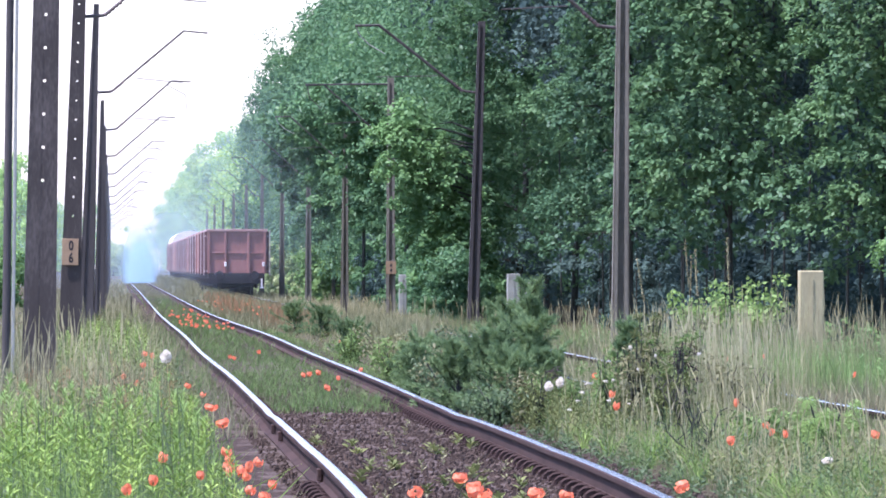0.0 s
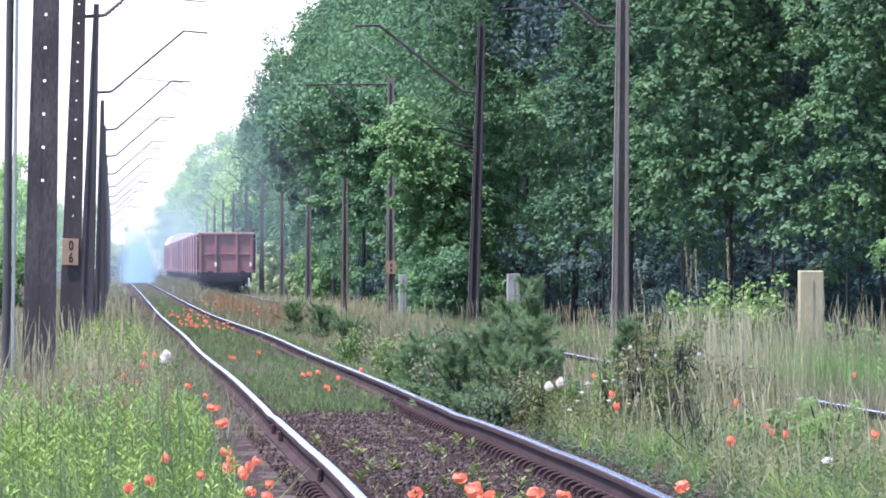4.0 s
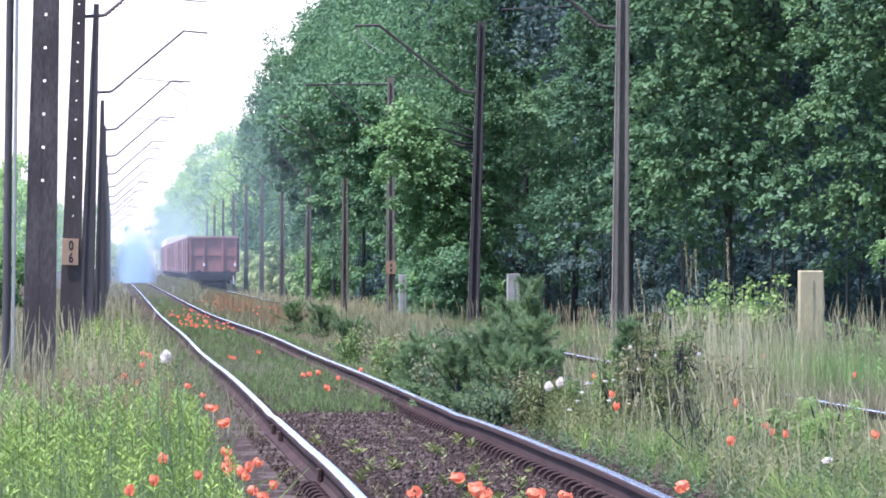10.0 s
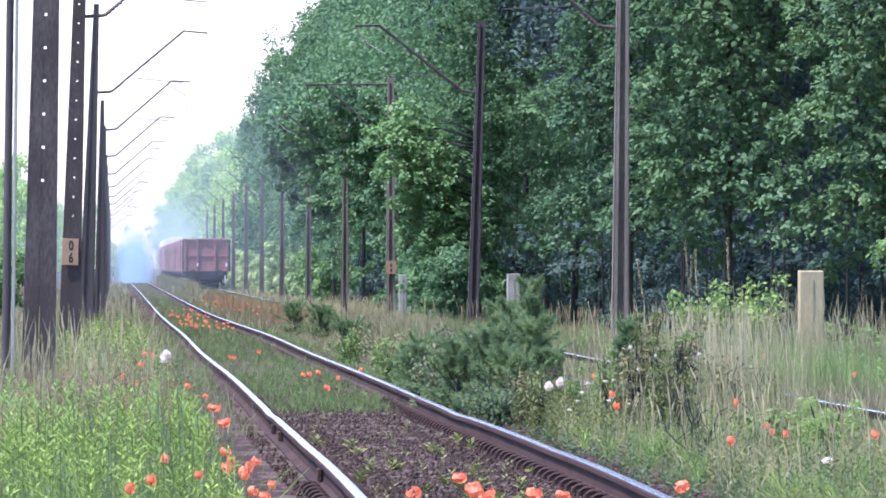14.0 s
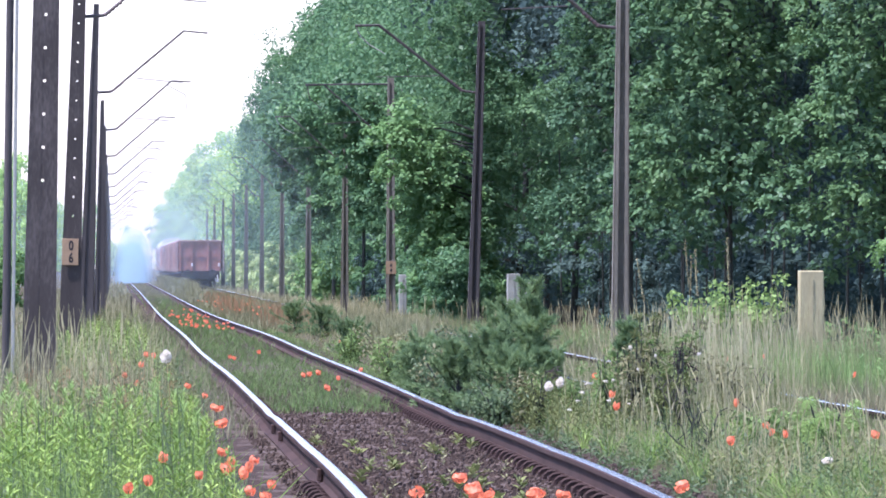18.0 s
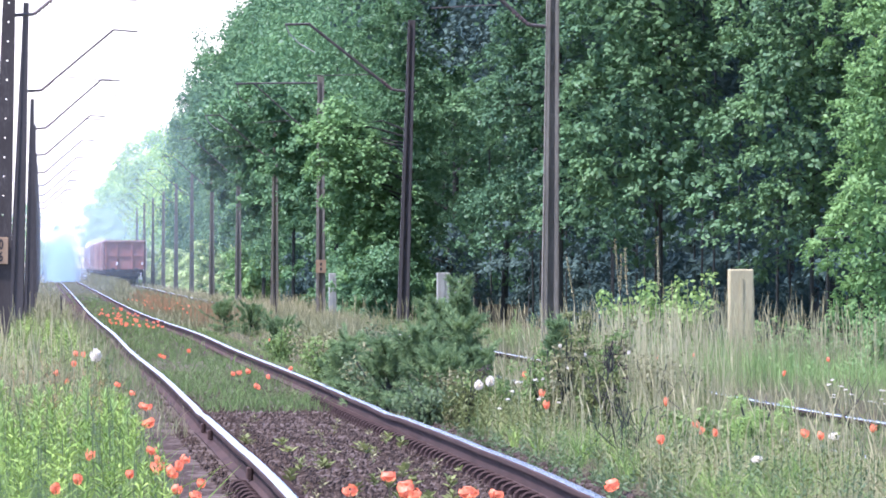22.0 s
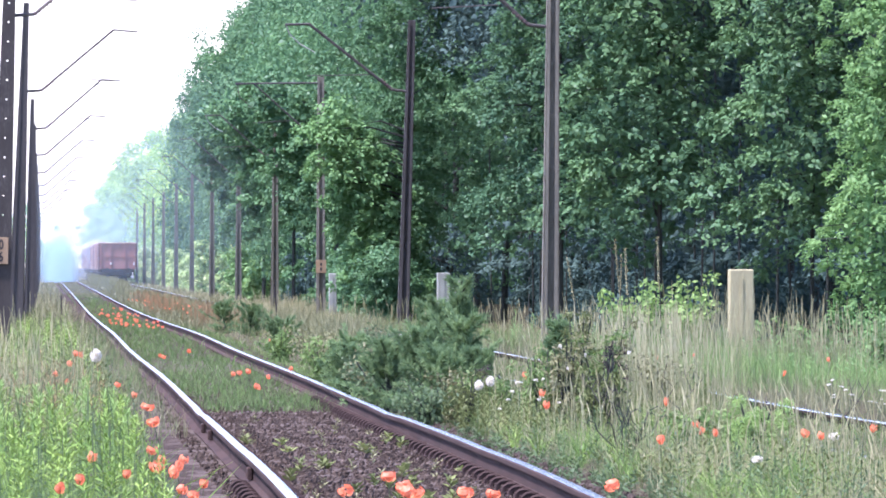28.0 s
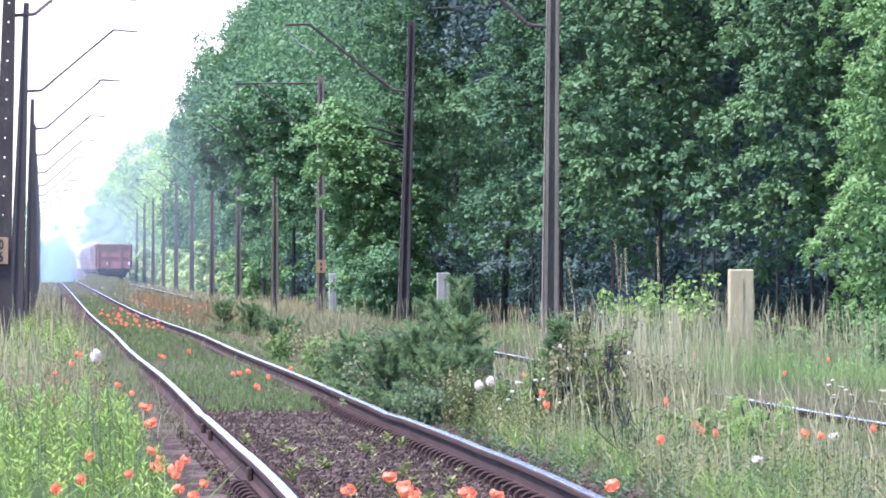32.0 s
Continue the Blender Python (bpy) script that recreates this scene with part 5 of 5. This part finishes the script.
# the second track and the wood edge
sward("track_green", 4500, 5.35, 6.75, 56, 120, 0.05, 0.22, 0.006, MEADOW, "short green grass on the second track", 0.6)
sward("track_weeds", 7000, 5.3, 6.68, 62, 800, 0.05, 0.24, 0.006, GRASS, "grass on the second track", 0.6)
sward("far_side_grass", 22000, 6.95, 13.5, 72, 700, 0.18, 0.5, 0.007, GRASS, "tall grass along the wood", 0.4)
sward("far_pale_grass", 2000, 6.95, 9.6, 190, 640, 0.3, 0.62, 0.006, DRY, "pale dry grass at the foot of the masts", 0.35)
sward("mast_foot_grass", 900, 8.7, 10.5, 268, 335, 0.4, 0.95, 0.005, DRY, "tall pale grass round the foot of a mast", 0.35, 0.2)
sward("post_meadow", 2400, 7.1, 11.2, 84, 106, 0.4, 0.8, 0.006, MEADOW, "tall pale grass round the post", 0.35, 0.25)
sward("tall_grass", 1900, 7.1, 10.8, 86, 106, 0.4, 0.75, 0.006, BRIGHT, "tall green grass round the post", 0.3, 0.25)
sward("bright_meadow", 1700, 8.7, 11.5, 84, 99, 0.25, 0.62, 0.0055, BRIGHT, "bright green grass behind the second track", 0.35, 0.3)
sward("post_grass", 700, 8.3, 10.6, 97, 107, 0.7, 1.12, 0.006, GRASS, "tall grass in front of the post", 0.2, 0.15)
seed_heads("post_heads", 130, 8.3, 10.8, 97, 107, 0.85, 1.2, DRY, "pale grass heads in front of the post", 0.2)
seed_heads("tall_grass_heads", 350, 7.1, 10.5, 86, 108, 0.6, 0.95, DRY, "grass heads round the post", 0.25)
sward("upright_grass", 2600, 3.9, 5.3, 40, 60, 0.14, 0.36, 0.0045, WEED, "upright grass beside the rails", 0.25)
herbs("verge_green_patch", 260, -0.9, 0.55, 85, 170, 0.25, 0.5, 0.10, 13, LUSH, "bright green herbs on the verge", 0.12)
sward("verge_green_grass", 6500, -1.2, 1.14, 75, 200, 0.15, 0.4, 0.006, MEADOW, "green grass on the verge", 0.4)
sward("far_side_meadow", 8000, 7.2, 12, 85, 200, 0.2, 0.55, 0.007, MEADOW, "green tall grass along the wood", 0.4)
seed_heads("far_side_stalks", 550, 7.2, 12.5, 95, 320, 0.4, 0.8, DRY, "dry stalks along the wood", 0.25)
herbs("edge_herbs", 330, 8.5, 12, 90, 150, 0.3, 0.75, 0.13, 16, LIGHT_LEAF, "green herbs at the wood edge", 0.12)


# ---- flowers ----
def poppy(seed, h):
    gen = random.Random(seed)
    b = empty("poppy")
    bm = bmesh.new()
    bend = gen.uniform(-0.04, 0.04)
    tube(bm, [(0, 0, 0), (bend, 0.01, h * 0.6), (bend * 0.6, 0, h)], [0.0028, 0.0024, 0.002], 5)
    part("stem", bm, STEM, b)
    for k in range(4):
        bm = bmesh.new()
        a0 = k * math.pi / 2 + gen.uniform(-0.2, 0.2)
        rings = []
        for i in range(4):
            t = i / 3
            r, z = 0.005 + (0.034 if k % 2 else 0.029) * math.sin(t * 2.25), h - 0.006 + 0.047 * t ** 1.4 - (0.0 if k % 2 else 0.006 * t)
            rings.append([bm.verts.new((bend * 0.6 + r * math.cos(a0 + u * (0.25 + 0.75 * t)), r * math.sin(a0 + u * (0.25 + 0.75 * t)), z + gen.uniform(-0.006, 0.006) * t)) for u in (-1, -0.5, 0, 0.5, 1)])
        for r0, r1 in zip(rings, rings[1:]):
            for i in range(4):
                bm.faces.new((r0[i], r0[i + 1], r1[i + 1], r1[i]))
        part("petal", bm, POPPY, b)
    bm = bmesh.new()
    tube(bm, [(bend * 0.6, 0, h + 0.0), (bend * 0.6, 0, h + 0.012)], [0.004, 0.006], 6)
    part("seed_pod", bm, STEM, b)
    return tagged(b, "red poppy in bloom on a thin stem", "poppy", "poppies beside the rails")


def clock(h):
    b = empty("seed_clock")
    bm = bmesh.new()
    tube(bm, [(0, 0, 0), (0.01, 0, h * 0.6), (0, 0, h)], [0.0035, 0.003, 0.0028], 5)
    part("stem", bm, STEM, b)
    gen = np.random.default_rng(3)
    n = 150
    d = gen.normal(size=(n, 3))
    d /= np.linalg.norm(d, axis=1)[:, None]
    sd = np.cross(d, gen.normal(size=(n, 3)))
    sd /= np.linalg.norm(sd, axis=1)[:, None]
    c = np.array((0, 0, h))
    v = np.stack([c + d * 0.006, c + d * 0.038 + sd * 0.005, c + d * 0.045, c + d * 0.038 - sd * 0.005], 1).reshape(-1, 3)
    link_mesh("seed_ball", quads("seed_ball", v, np.arange(n * 4).reshape(-1, 4)), FLUFF, b)
    return tagged(b, "round white seed head on a stem", "seed head", "white seed heads")


POPPY_HEIGHTS = (0.13, 0.2, 0.3, 0.45)
poppies = [poppy(k, hh) for k, hh in enumerate(POPPY_HEIGHTS)]
clocks = [clock(0.45)]
clock_used = [False]
flowers = []


def set_flower(kinds, used, heights, x, y, zhead, scale, rz, tilt):
    g = float(ground_z(x, y)) - 0.01
    want = max(0.11, zhead - g)
    k = min(range(len(kinds)), key=lambda q: abs(heights[q] - want))
    sc = want / heights[k]
    m = Matrix.LocRotScale((x, y, g), Euler((radians(tilt), radians(tilt * 0.7), radians(rz))), None)
    ob = copy_thing(kinds[k], m) if used[k] else kinds[k]
    used[k] = True
    ob.matrix_basis = m
    ob.scale = (scale, scale, sc)
    flowers.append(ob)


pg = random.Random(9)
used3 = [False] * 4
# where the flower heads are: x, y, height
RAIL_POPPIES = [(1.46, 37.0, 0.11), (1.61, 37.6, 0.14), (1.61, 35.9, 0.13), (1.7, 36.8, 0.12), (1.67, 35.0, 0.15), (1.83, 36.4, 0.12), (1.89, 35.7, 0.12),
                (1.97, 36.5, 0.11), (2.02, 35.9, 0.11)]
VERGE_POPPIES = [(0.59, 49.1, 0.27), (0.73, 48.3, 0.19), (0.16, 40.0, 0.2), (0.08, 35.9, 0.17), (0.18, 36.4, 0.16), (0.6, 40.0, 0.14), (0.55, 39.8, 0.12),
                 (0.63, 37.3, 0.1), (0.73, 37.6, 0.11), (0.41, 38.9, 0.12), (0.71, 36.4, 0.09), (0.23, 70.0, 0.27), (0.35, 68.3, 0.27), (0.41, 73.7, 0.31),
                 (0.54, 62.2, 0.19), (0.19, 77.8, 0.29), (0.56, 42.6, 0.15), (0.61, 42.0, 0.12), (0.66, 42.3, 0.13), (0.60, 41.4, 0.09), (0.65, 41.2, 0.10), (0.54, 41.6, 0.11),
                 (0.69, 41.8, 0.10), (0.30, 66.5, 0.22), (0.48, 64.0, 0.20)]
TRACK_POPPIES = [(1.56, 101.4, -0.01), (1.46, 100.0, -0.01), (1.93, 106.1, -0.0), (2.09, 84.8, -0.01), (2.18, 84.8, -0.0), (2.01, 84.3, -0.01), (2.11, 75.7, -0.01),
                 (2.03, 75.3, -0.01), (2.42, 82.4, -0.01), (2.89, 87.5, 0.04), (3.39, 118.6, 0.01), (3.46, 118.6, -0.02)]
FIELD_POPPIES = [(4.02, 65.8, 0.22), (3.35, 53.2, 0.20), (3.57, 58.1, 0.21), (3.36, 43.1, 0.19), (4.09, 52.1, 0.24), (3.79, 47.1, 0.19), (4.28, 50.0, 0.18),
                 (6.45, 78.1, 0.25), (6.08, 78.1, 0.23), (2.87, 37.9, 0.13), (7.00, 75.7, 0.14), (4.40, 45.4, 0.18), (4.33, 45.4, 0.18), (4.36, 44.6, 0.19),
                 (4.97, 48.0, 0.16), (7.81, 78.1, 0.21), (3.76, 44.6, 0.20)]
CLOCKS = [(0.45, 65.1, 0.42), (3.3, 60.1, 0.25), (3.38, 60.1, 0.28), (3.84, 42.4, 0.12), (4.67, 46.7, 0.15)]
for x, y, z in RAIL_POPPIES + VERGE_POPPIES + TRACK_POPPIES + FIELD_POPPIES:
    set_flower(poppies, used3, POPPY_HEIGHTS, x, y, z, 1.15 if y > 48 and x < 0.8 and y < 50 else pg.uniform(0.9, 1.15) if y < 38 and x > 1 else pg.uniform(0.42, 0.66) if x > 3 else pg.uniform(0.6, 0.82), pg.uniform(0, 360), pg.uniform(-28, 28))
for k in range(54):
    y = pg.uniform(152, 250)
    set_flower(poppies, used3, POPPY_HEIGHTS, float(track_x(y)) + pg.uniform(-0.5, 0.4), y, float(rail_z(y)) + pg.uniform(-0.06, 0.08), pg.uniform(0.7, 0.95), pg.uniform(0, 360), pg.uniform(-15, 15))
for k in range(26):
    y = pg.uniform(170, 330)
    set_flower(poppies, used3, POPPY_HEIGHTS, pg.uniform(3.3, 4.9), y, float(rail_z(y)) + pg.uniform(0.05, 0.25), 0.7, pg.uniform(0, 360), pg.uniform(-15, 15))
for k, done in enumerate(used3):
    if not done:
        for o in (*poppies[k].children_recursive, poppies[k]):
            bpy.data.objects.remove(o)
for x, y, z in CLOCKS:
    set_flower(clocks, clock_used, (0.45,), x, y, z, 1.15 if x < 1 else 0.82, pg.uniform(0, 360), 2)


def umbel(h):
    b = empty("white_flower")
    bm = bmesh.new()
    tube(bm, [(0, 0, 0), (0.012, 0, h * 0.6), (0, 0, h)], [0.003, 0.0026, 0.002], 5)
    part("stem", bm, STEM, b)
    gen = np.random.default_rng(8)
    c = np.stack([gen.normal(size=16) * 0.008, gen.normal(size=16) * 0.008, h + gen.normal(size=16) * 0.003], 1)
    v, f = leaf_cloud(c, np.full(16, 0.004), 7, 0.007, gen, 0.45, 0.5, 0.3)
    link_mesh("bloom", quads("bloom", v, f), FLUFF, b)
    return tagged(b, "small white flower head on a thin stem", "flower", "white flowers")


umbels, umbel_used = [umbel(0.45)], [False]
for k in range(7):
    set_flower(umbels, umbel_used, (0.45,), pg.uniform(3.8, 4.4), pg.uniform(58, 63), pg.uniform(0.3, 0.6), pg.uniform(0.45, 0.75), pg.uniform(0, 360), pg.uniform(-8, 8))
for k in range(16):
    set_flower(umbels, umbel_used, (0.45,), pg.uniform(6.95, 7.35), pg.uniform(66, 71), pg.uniform(-0.04, 0.14), pg.uniform(0.8, 1.3), pg.uniform(0, 360), pg.uniform(-8, 8))
for k in range(8):
    set_flower(umbels, umbel_used, (0.45,), pg.uniform(3.3, 3.9), pg.uniform(56, 63), pg.uniform(0.1, 0.3), pg.uniform(0.7, 1.1), pg.uniform(0, 360), pg.uniform(-8, 8))


# ---- smoke of the engine drifting between the trees, and added haze sheets ----
def smoke_material(name, colour, density, grain):
    m = bpy.data.materials.new(name)
    m.use_nodes = True
    n, l = m.node_tree.nodes, m.node_tree.links
    n.remove(n["Principled BSDF"])
    tc, gr, ns = n.new("ShaderNodeTexCoord"), n.new("ShaderNodeTexGradient"), n.new("ShaderNodeTexNoise")
    gr.gradient_type = "SPHERICAL"
    ns.inputs["Scale"].default_value, ns.inputs["Detail"].default_value = grain, 4
    l.new(tc.outputs["Object"], gr.inputs[0]), l.new(tc.outputs["Object"], ns.inputs[0])
    ease = n.new("ShaderNodeMapRange")
    ease.interpolation_type = "SMOOTHSTEP"
    ease.inputs["From Max"].default_value = 0.75
    l.new(gr.outputs["Fac"], ease.inputs[0])
    a1, a2 = n.new("ShaderNodeMath"), n.new("ShaderNodeMath")
    a1.operation, a2.operation = "MULTIPLY_ADD", "MULTIPLY"
    a1.inputs[1].default_value, a1.inputs[2].default_value = 1.2 * density, 0.4 * density
    a2.use_clamp = True
    l.new(ns.outputs[0], a1.inputs[0]), l.new(a1.outputs[0], a2.inputs[0]), l.new(ease.outputs[0], a2.inputs[1])
    d, t, tr = n.new("ShaderNodeBsdfDiffuse"), n.new("ShaderNodeBsdfTranslucent"), n.new("ShaderNodeBsdfTransparent")
    d.inputs[0].default_value = t.inputs[0].default_value = (*colour, 1)
    m1, m2 = n.new("ShaderNodeMixShader"), n.new("ShaderNodeMixShader")
    m1.inputs[0].default_value = 0.5
    l.new(d.outputs[0], m1.inputs[1]), l.new(t.outputs[0], m1.inputs[2])
    l.new(a2.outputs[0], m2.inputs[0]), l.new(tr.outputs[0], m2.inputs[1]), l.new(m1.outputs[0], m2.inputs[2])
    l.new(m2.outputs[0], n["Material Output"].inputs[0])
    return m


def puff(name, x, y, z, wide, high, mat, label):
    """A swelling sheet of smoke or haze, thick in its middle and thinning out to nothing."""
    k = 16
    u = np.linspace(-1, 1, k + 1)
    gx, gz = np.meshgrid(u, u)
    gx, gz = gx * np.sqrt(1 - gz * gz / 2), gz * np.sqrt(1 - gx * gx / 2)
    gy = -0.05 * np.cos(gx * 1.5) * np.cos(gz * 1.5)
    v = np.stack([gx, gy, gz], -1).reshape(-1, 3)
    i = (np.arange(k)[:, None] * (k + 1) + np.arange(k)[None]).ravel()
    ob = link_mesh(name, quads(name, v, np.stack([i, i + 1, i + k + 2, i + k + 1], 1)), mat)
    ob.matrix_basis = pose(x, y, z)
    ob.scale = (wide, high, high)
    return tagged(ob, label, "smoke", kind="stuff")


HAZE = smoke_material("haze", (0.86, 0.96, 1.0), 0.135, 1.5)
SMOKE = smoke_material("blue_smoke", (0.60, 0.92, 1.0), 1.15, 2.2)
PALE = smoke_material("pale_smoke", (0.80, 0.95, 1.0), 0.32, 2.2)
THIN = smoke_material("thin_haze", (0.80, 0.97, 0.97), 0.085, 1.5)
# translucent sheets added across the line to imitate the haze of distance
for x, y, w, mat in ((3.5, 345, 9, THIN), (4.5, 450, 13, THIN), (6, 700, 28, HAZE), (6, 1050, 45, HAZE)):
    puff("thin_smoke", x, y, 4, w, w * 0.8, mat, "thin bluish sheet added as haze over the line")
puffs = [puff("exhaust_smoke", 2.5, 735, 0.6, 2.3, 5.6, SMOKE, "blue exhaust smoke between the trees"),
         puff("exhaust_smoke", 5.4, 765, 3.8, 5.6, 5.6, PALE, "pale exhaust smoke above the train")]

# ---- train ----
SPEED, TAIL = 9.25, 394.0


def wagon_parts(roofed, paint, sides):
    w = empty("open_wagon")
    L, hw, z0, z1 = 12.8, 1.47, 1.12, 3.27
    bm = bmesh.new()
    box(bm, -hw, hw, 0.55, 0.63, z0, z1 - 0.06)
    part("end_wall", bm, paint, w)
    bm = bmesh.new()
    box(bm, -hw, hw, L + 0.5, L + 0.58, z0, z1 - 0.06)
    part("end_wall", bm, paint, w)
    for s in (-1, 1):
        bm = bmesh.new()
        x0, x1 = sorted((s * hw, s * (hw - 0.06)))
        box(bm, x0, x1, 0.633, L + 0.497, z0, z1 - 0.06)
        part("side_wall", bm, sides, w)
        for k in range(9):
            bm = bmesh.new()
            x0, x1 = sorted((s * (hw + 0.002), s * (hw + 0.13)))
            yy = 0.62 + k * (L - 0.2) / 8
            box(bm, x0, x1, yy, yy + 0.12, z0, z1 - 0.06, bevel=0.01)
            part("side_rib", bm, sides, w)
    for x in (-1.40, -0.57, 0.58, 1.40):
        bm = bmesh.new()
        box(bm, x - 0.06, x + 0.06, 0.46, 0.548, z0, z1 - 0.06, bevel=0.01)
        part("end_rib", bm, paint, w)
    # pale bars added at the corners to give the bright slits between wagons
    for s in (-1, 1):
        bm = bmesh.new()
        xa, xb = sorted((s * (hw + 0.15), s * (hw + 0.19)))
        box(bm, xa, xb, 0.5, 0.54, z0 - 0.1, z1)
        for z in (z0 + 0.1, z1 - 0.3):
            xa, xb = sorted((s * (hw - 0.02), s * (hw + 0.148)))
            box(bm, xa, xb, 0.505, 0.535, z, z + 0.03)
        part("handrail", bm, SLIT_BAR, w, "pale bar added for the bright slit between wagons")
        if s < 0:
            continue
        bm = bmesh.new()
        box(bm, s * 1.24 - 0.035, s * 1.24 + 0.035, 0.36, 0.41, 0.46, 0.86, bevel=0.008)
        box(bm, s * 1.24 - 0.09, s * 1.24 + 0.09, 0.34, 0.43, 0.38, 0.456, bevel=0.008)
        part("footstep", bm, WHITE, w, "white painted footstep")
    bm = bmesh.new()
    box(bm, -hw + 0.02, hw - 0.02, 0.49, 0.549, 2.12, 2.19, bevel=0.01)
    part("end_rail", bm, paint, w)
    bm = bmesh.new()
    for (a0, b0, c0, d0) in ((-hw - 0.06, hw + 0.06, 0.44, 0.66), (-hw - 0.06, hw + 0.06, L + 0.48, L + 0.68), (-hw - 0.06, -hw + 0.1, 0.663, L + 0.477), (hw - 0.1, hw + 0.06, 0.663, L + 0.477)):
        box(bm, a0, b0, c0, d0, z1 - 0.058, z1 + 0.06, bevel=0.012)
    part("top_rim", bm, WAGON_RIM, w)
    bm = bmesh.new()
    box(bm, -1.35, 1.35, 0.5, L + 0.6, 0.86, z0 - 0.003)
    part("floor", bm, UNDER, w)
    bm = bmesh.new()
    box(bm, -1.38, 1.38, 0.42, 0.56, 0.62, 1.146, bevel=0.02)
    part("headstock", bm, UNDER, w)
    for s in (-1, 1):
        bm = bmesh.new()
        tube(bm, [(s * 0.875, 0.42, 1.03), (s * 0.875, 0.10, 1.03), (s * 0.875, 0.09, 1.03), (s * 0.875, 0.02, 1.03)], [0.09, 0.09, 0.22, 0.20], 14)
        part("buffer", bm, UNDER, w)
    for yb in (2.4, L - 1.2):
        bm = bmesh.new()
        for s in (-1, 1):
            x0, x1 = sorted((s * 0.92, s * 1.06))
            box(bm, x0, x1, yb - 1.25, yb + 1.25, 0.38, 0.68, bevel=0.05)
        box(bm, -1.0, 1.0, yb - 0.2, yb + 0.2, 0.5, 0.85)
        bog = part("bogie", bm, UNDER, w)
        for dy in (-0.9, 0.9):
            for s in (-1, 1):
                bm = bmesh.new()
                tube(bm, [(s * 0.70, yb + dy, 0.46), (s * 0.83, yb + dy, 0.46)], [0.46, 0.46], 20)
                part("wheel", bm, UNDER, bog)
            bm = bmesh.new()
            tube(bm, [(-0.7, yb + dy, 0.46), (0.7, yb + dy, 0.46)], [0.08, 0.08], 8)
            part("axle", bm, UNDER, bog)
    if roofed:
        bm = bmesh.new()
        pts = [(hw * math.cos(k * math.pi / 10), z1 + 0.062 + 0.98 * math.sin(k * math.pi / 10)) for k in range(11)]
        r0 = [bm.verts.new((x, 0.6, z)) for x, z in pts]
        r1 = [bm.verts.new((x, L + 0.5, z)) for x, z in pts]
        for k in range(10):
            bm.faces.new((r0[k], r0[k + 1], r1[k + 1], r1[k]))
        bm.faces.new(r0), bm.faces.new(r1[::-1])
        part("roof", bm, WHITE, w)
    return w


train = []
GROUP = "wagons of the goods train"
# side walls darker than the ends: their weaker light is put into the paint
kinds = [tagged(wagon_parts(False, WAGON, WAGON_DARK), "rust-red open goods wagon with ribbed steel walls", "goods wagon", GROUP),
         tagged(wagon_parts(False, WAGON_DARK, WAGON_DARK), "dark brown open goods wagon with ribbed steel walls", "goods wagon", GROUP),
         tagged(wagon_parts(False, WAGON_PALE, WAGON), "faded red open goods wagon with ribbed steel walls", "goods wagon", GROUP),
         tagged(wagon_parts(True, WAGON, WAGON_DARK), "tall goods wagon with white rounded roof", "goods wagon", GROUP)]
taken = set()
for k, which in enumerate((0, 1, 2, 1, 0, 1, 2, 0, 1, 0, 1, 0, 0, 2, 2, 1, 0, 3, 3, 3)):
    train.append(copy_thing(kinds[which], pose(0, 0, 0)) if which in taken else kinds[which])
    taken.add(which)
for x in (-0.57, 1.33):
    bm = bmesh.new()
    box(bm, x - 0.055, x + 0.055, 0.36, 0.455, 1.47, 1.69, bevel=0.015)
    part("tail_marker", bm, WHITE, train[0], "white tail marker")


def motions():
    for k, w in enumerate(train):
        rows = []
        for t in (0, 4, 8, 12, 16, 20, 24, 28, 32):
            y = TAIL + SPEED * t + 14.04 * k
            rows.append((t, pose(SECOND + 0.12, y, rail2_z(y))))
        walk(w, rows)
    gen = random.Random(2)
    for ob in swaying + flowers[:30]:
        x, y, z = ob.location
        rx, ry, rz = (math.degrees(q) for q in ob.rotation_euler)
        amp, first = ((1.1 if "bush" in ob.name else 0.22) if ob in swaying else 2.5), gen.uniform(0, 6)
        walk(ob, [(t, pose(x, y, z, rx + amp * math.sin(t * 1.9 + first), ry + amp * math.sin(t * 1.37 + first * 2), rz)) for t in np.linspace(0, 32, 33)])
    for k, ob in enumerate(puffs):
        x, y, z = ob.location
        walk(ob, [(t, pose(x + 0.035 * t * (k - 1), y, z + 0.012 * t * k)) for t in (0, 8, 16, 24, 32)])


motions()
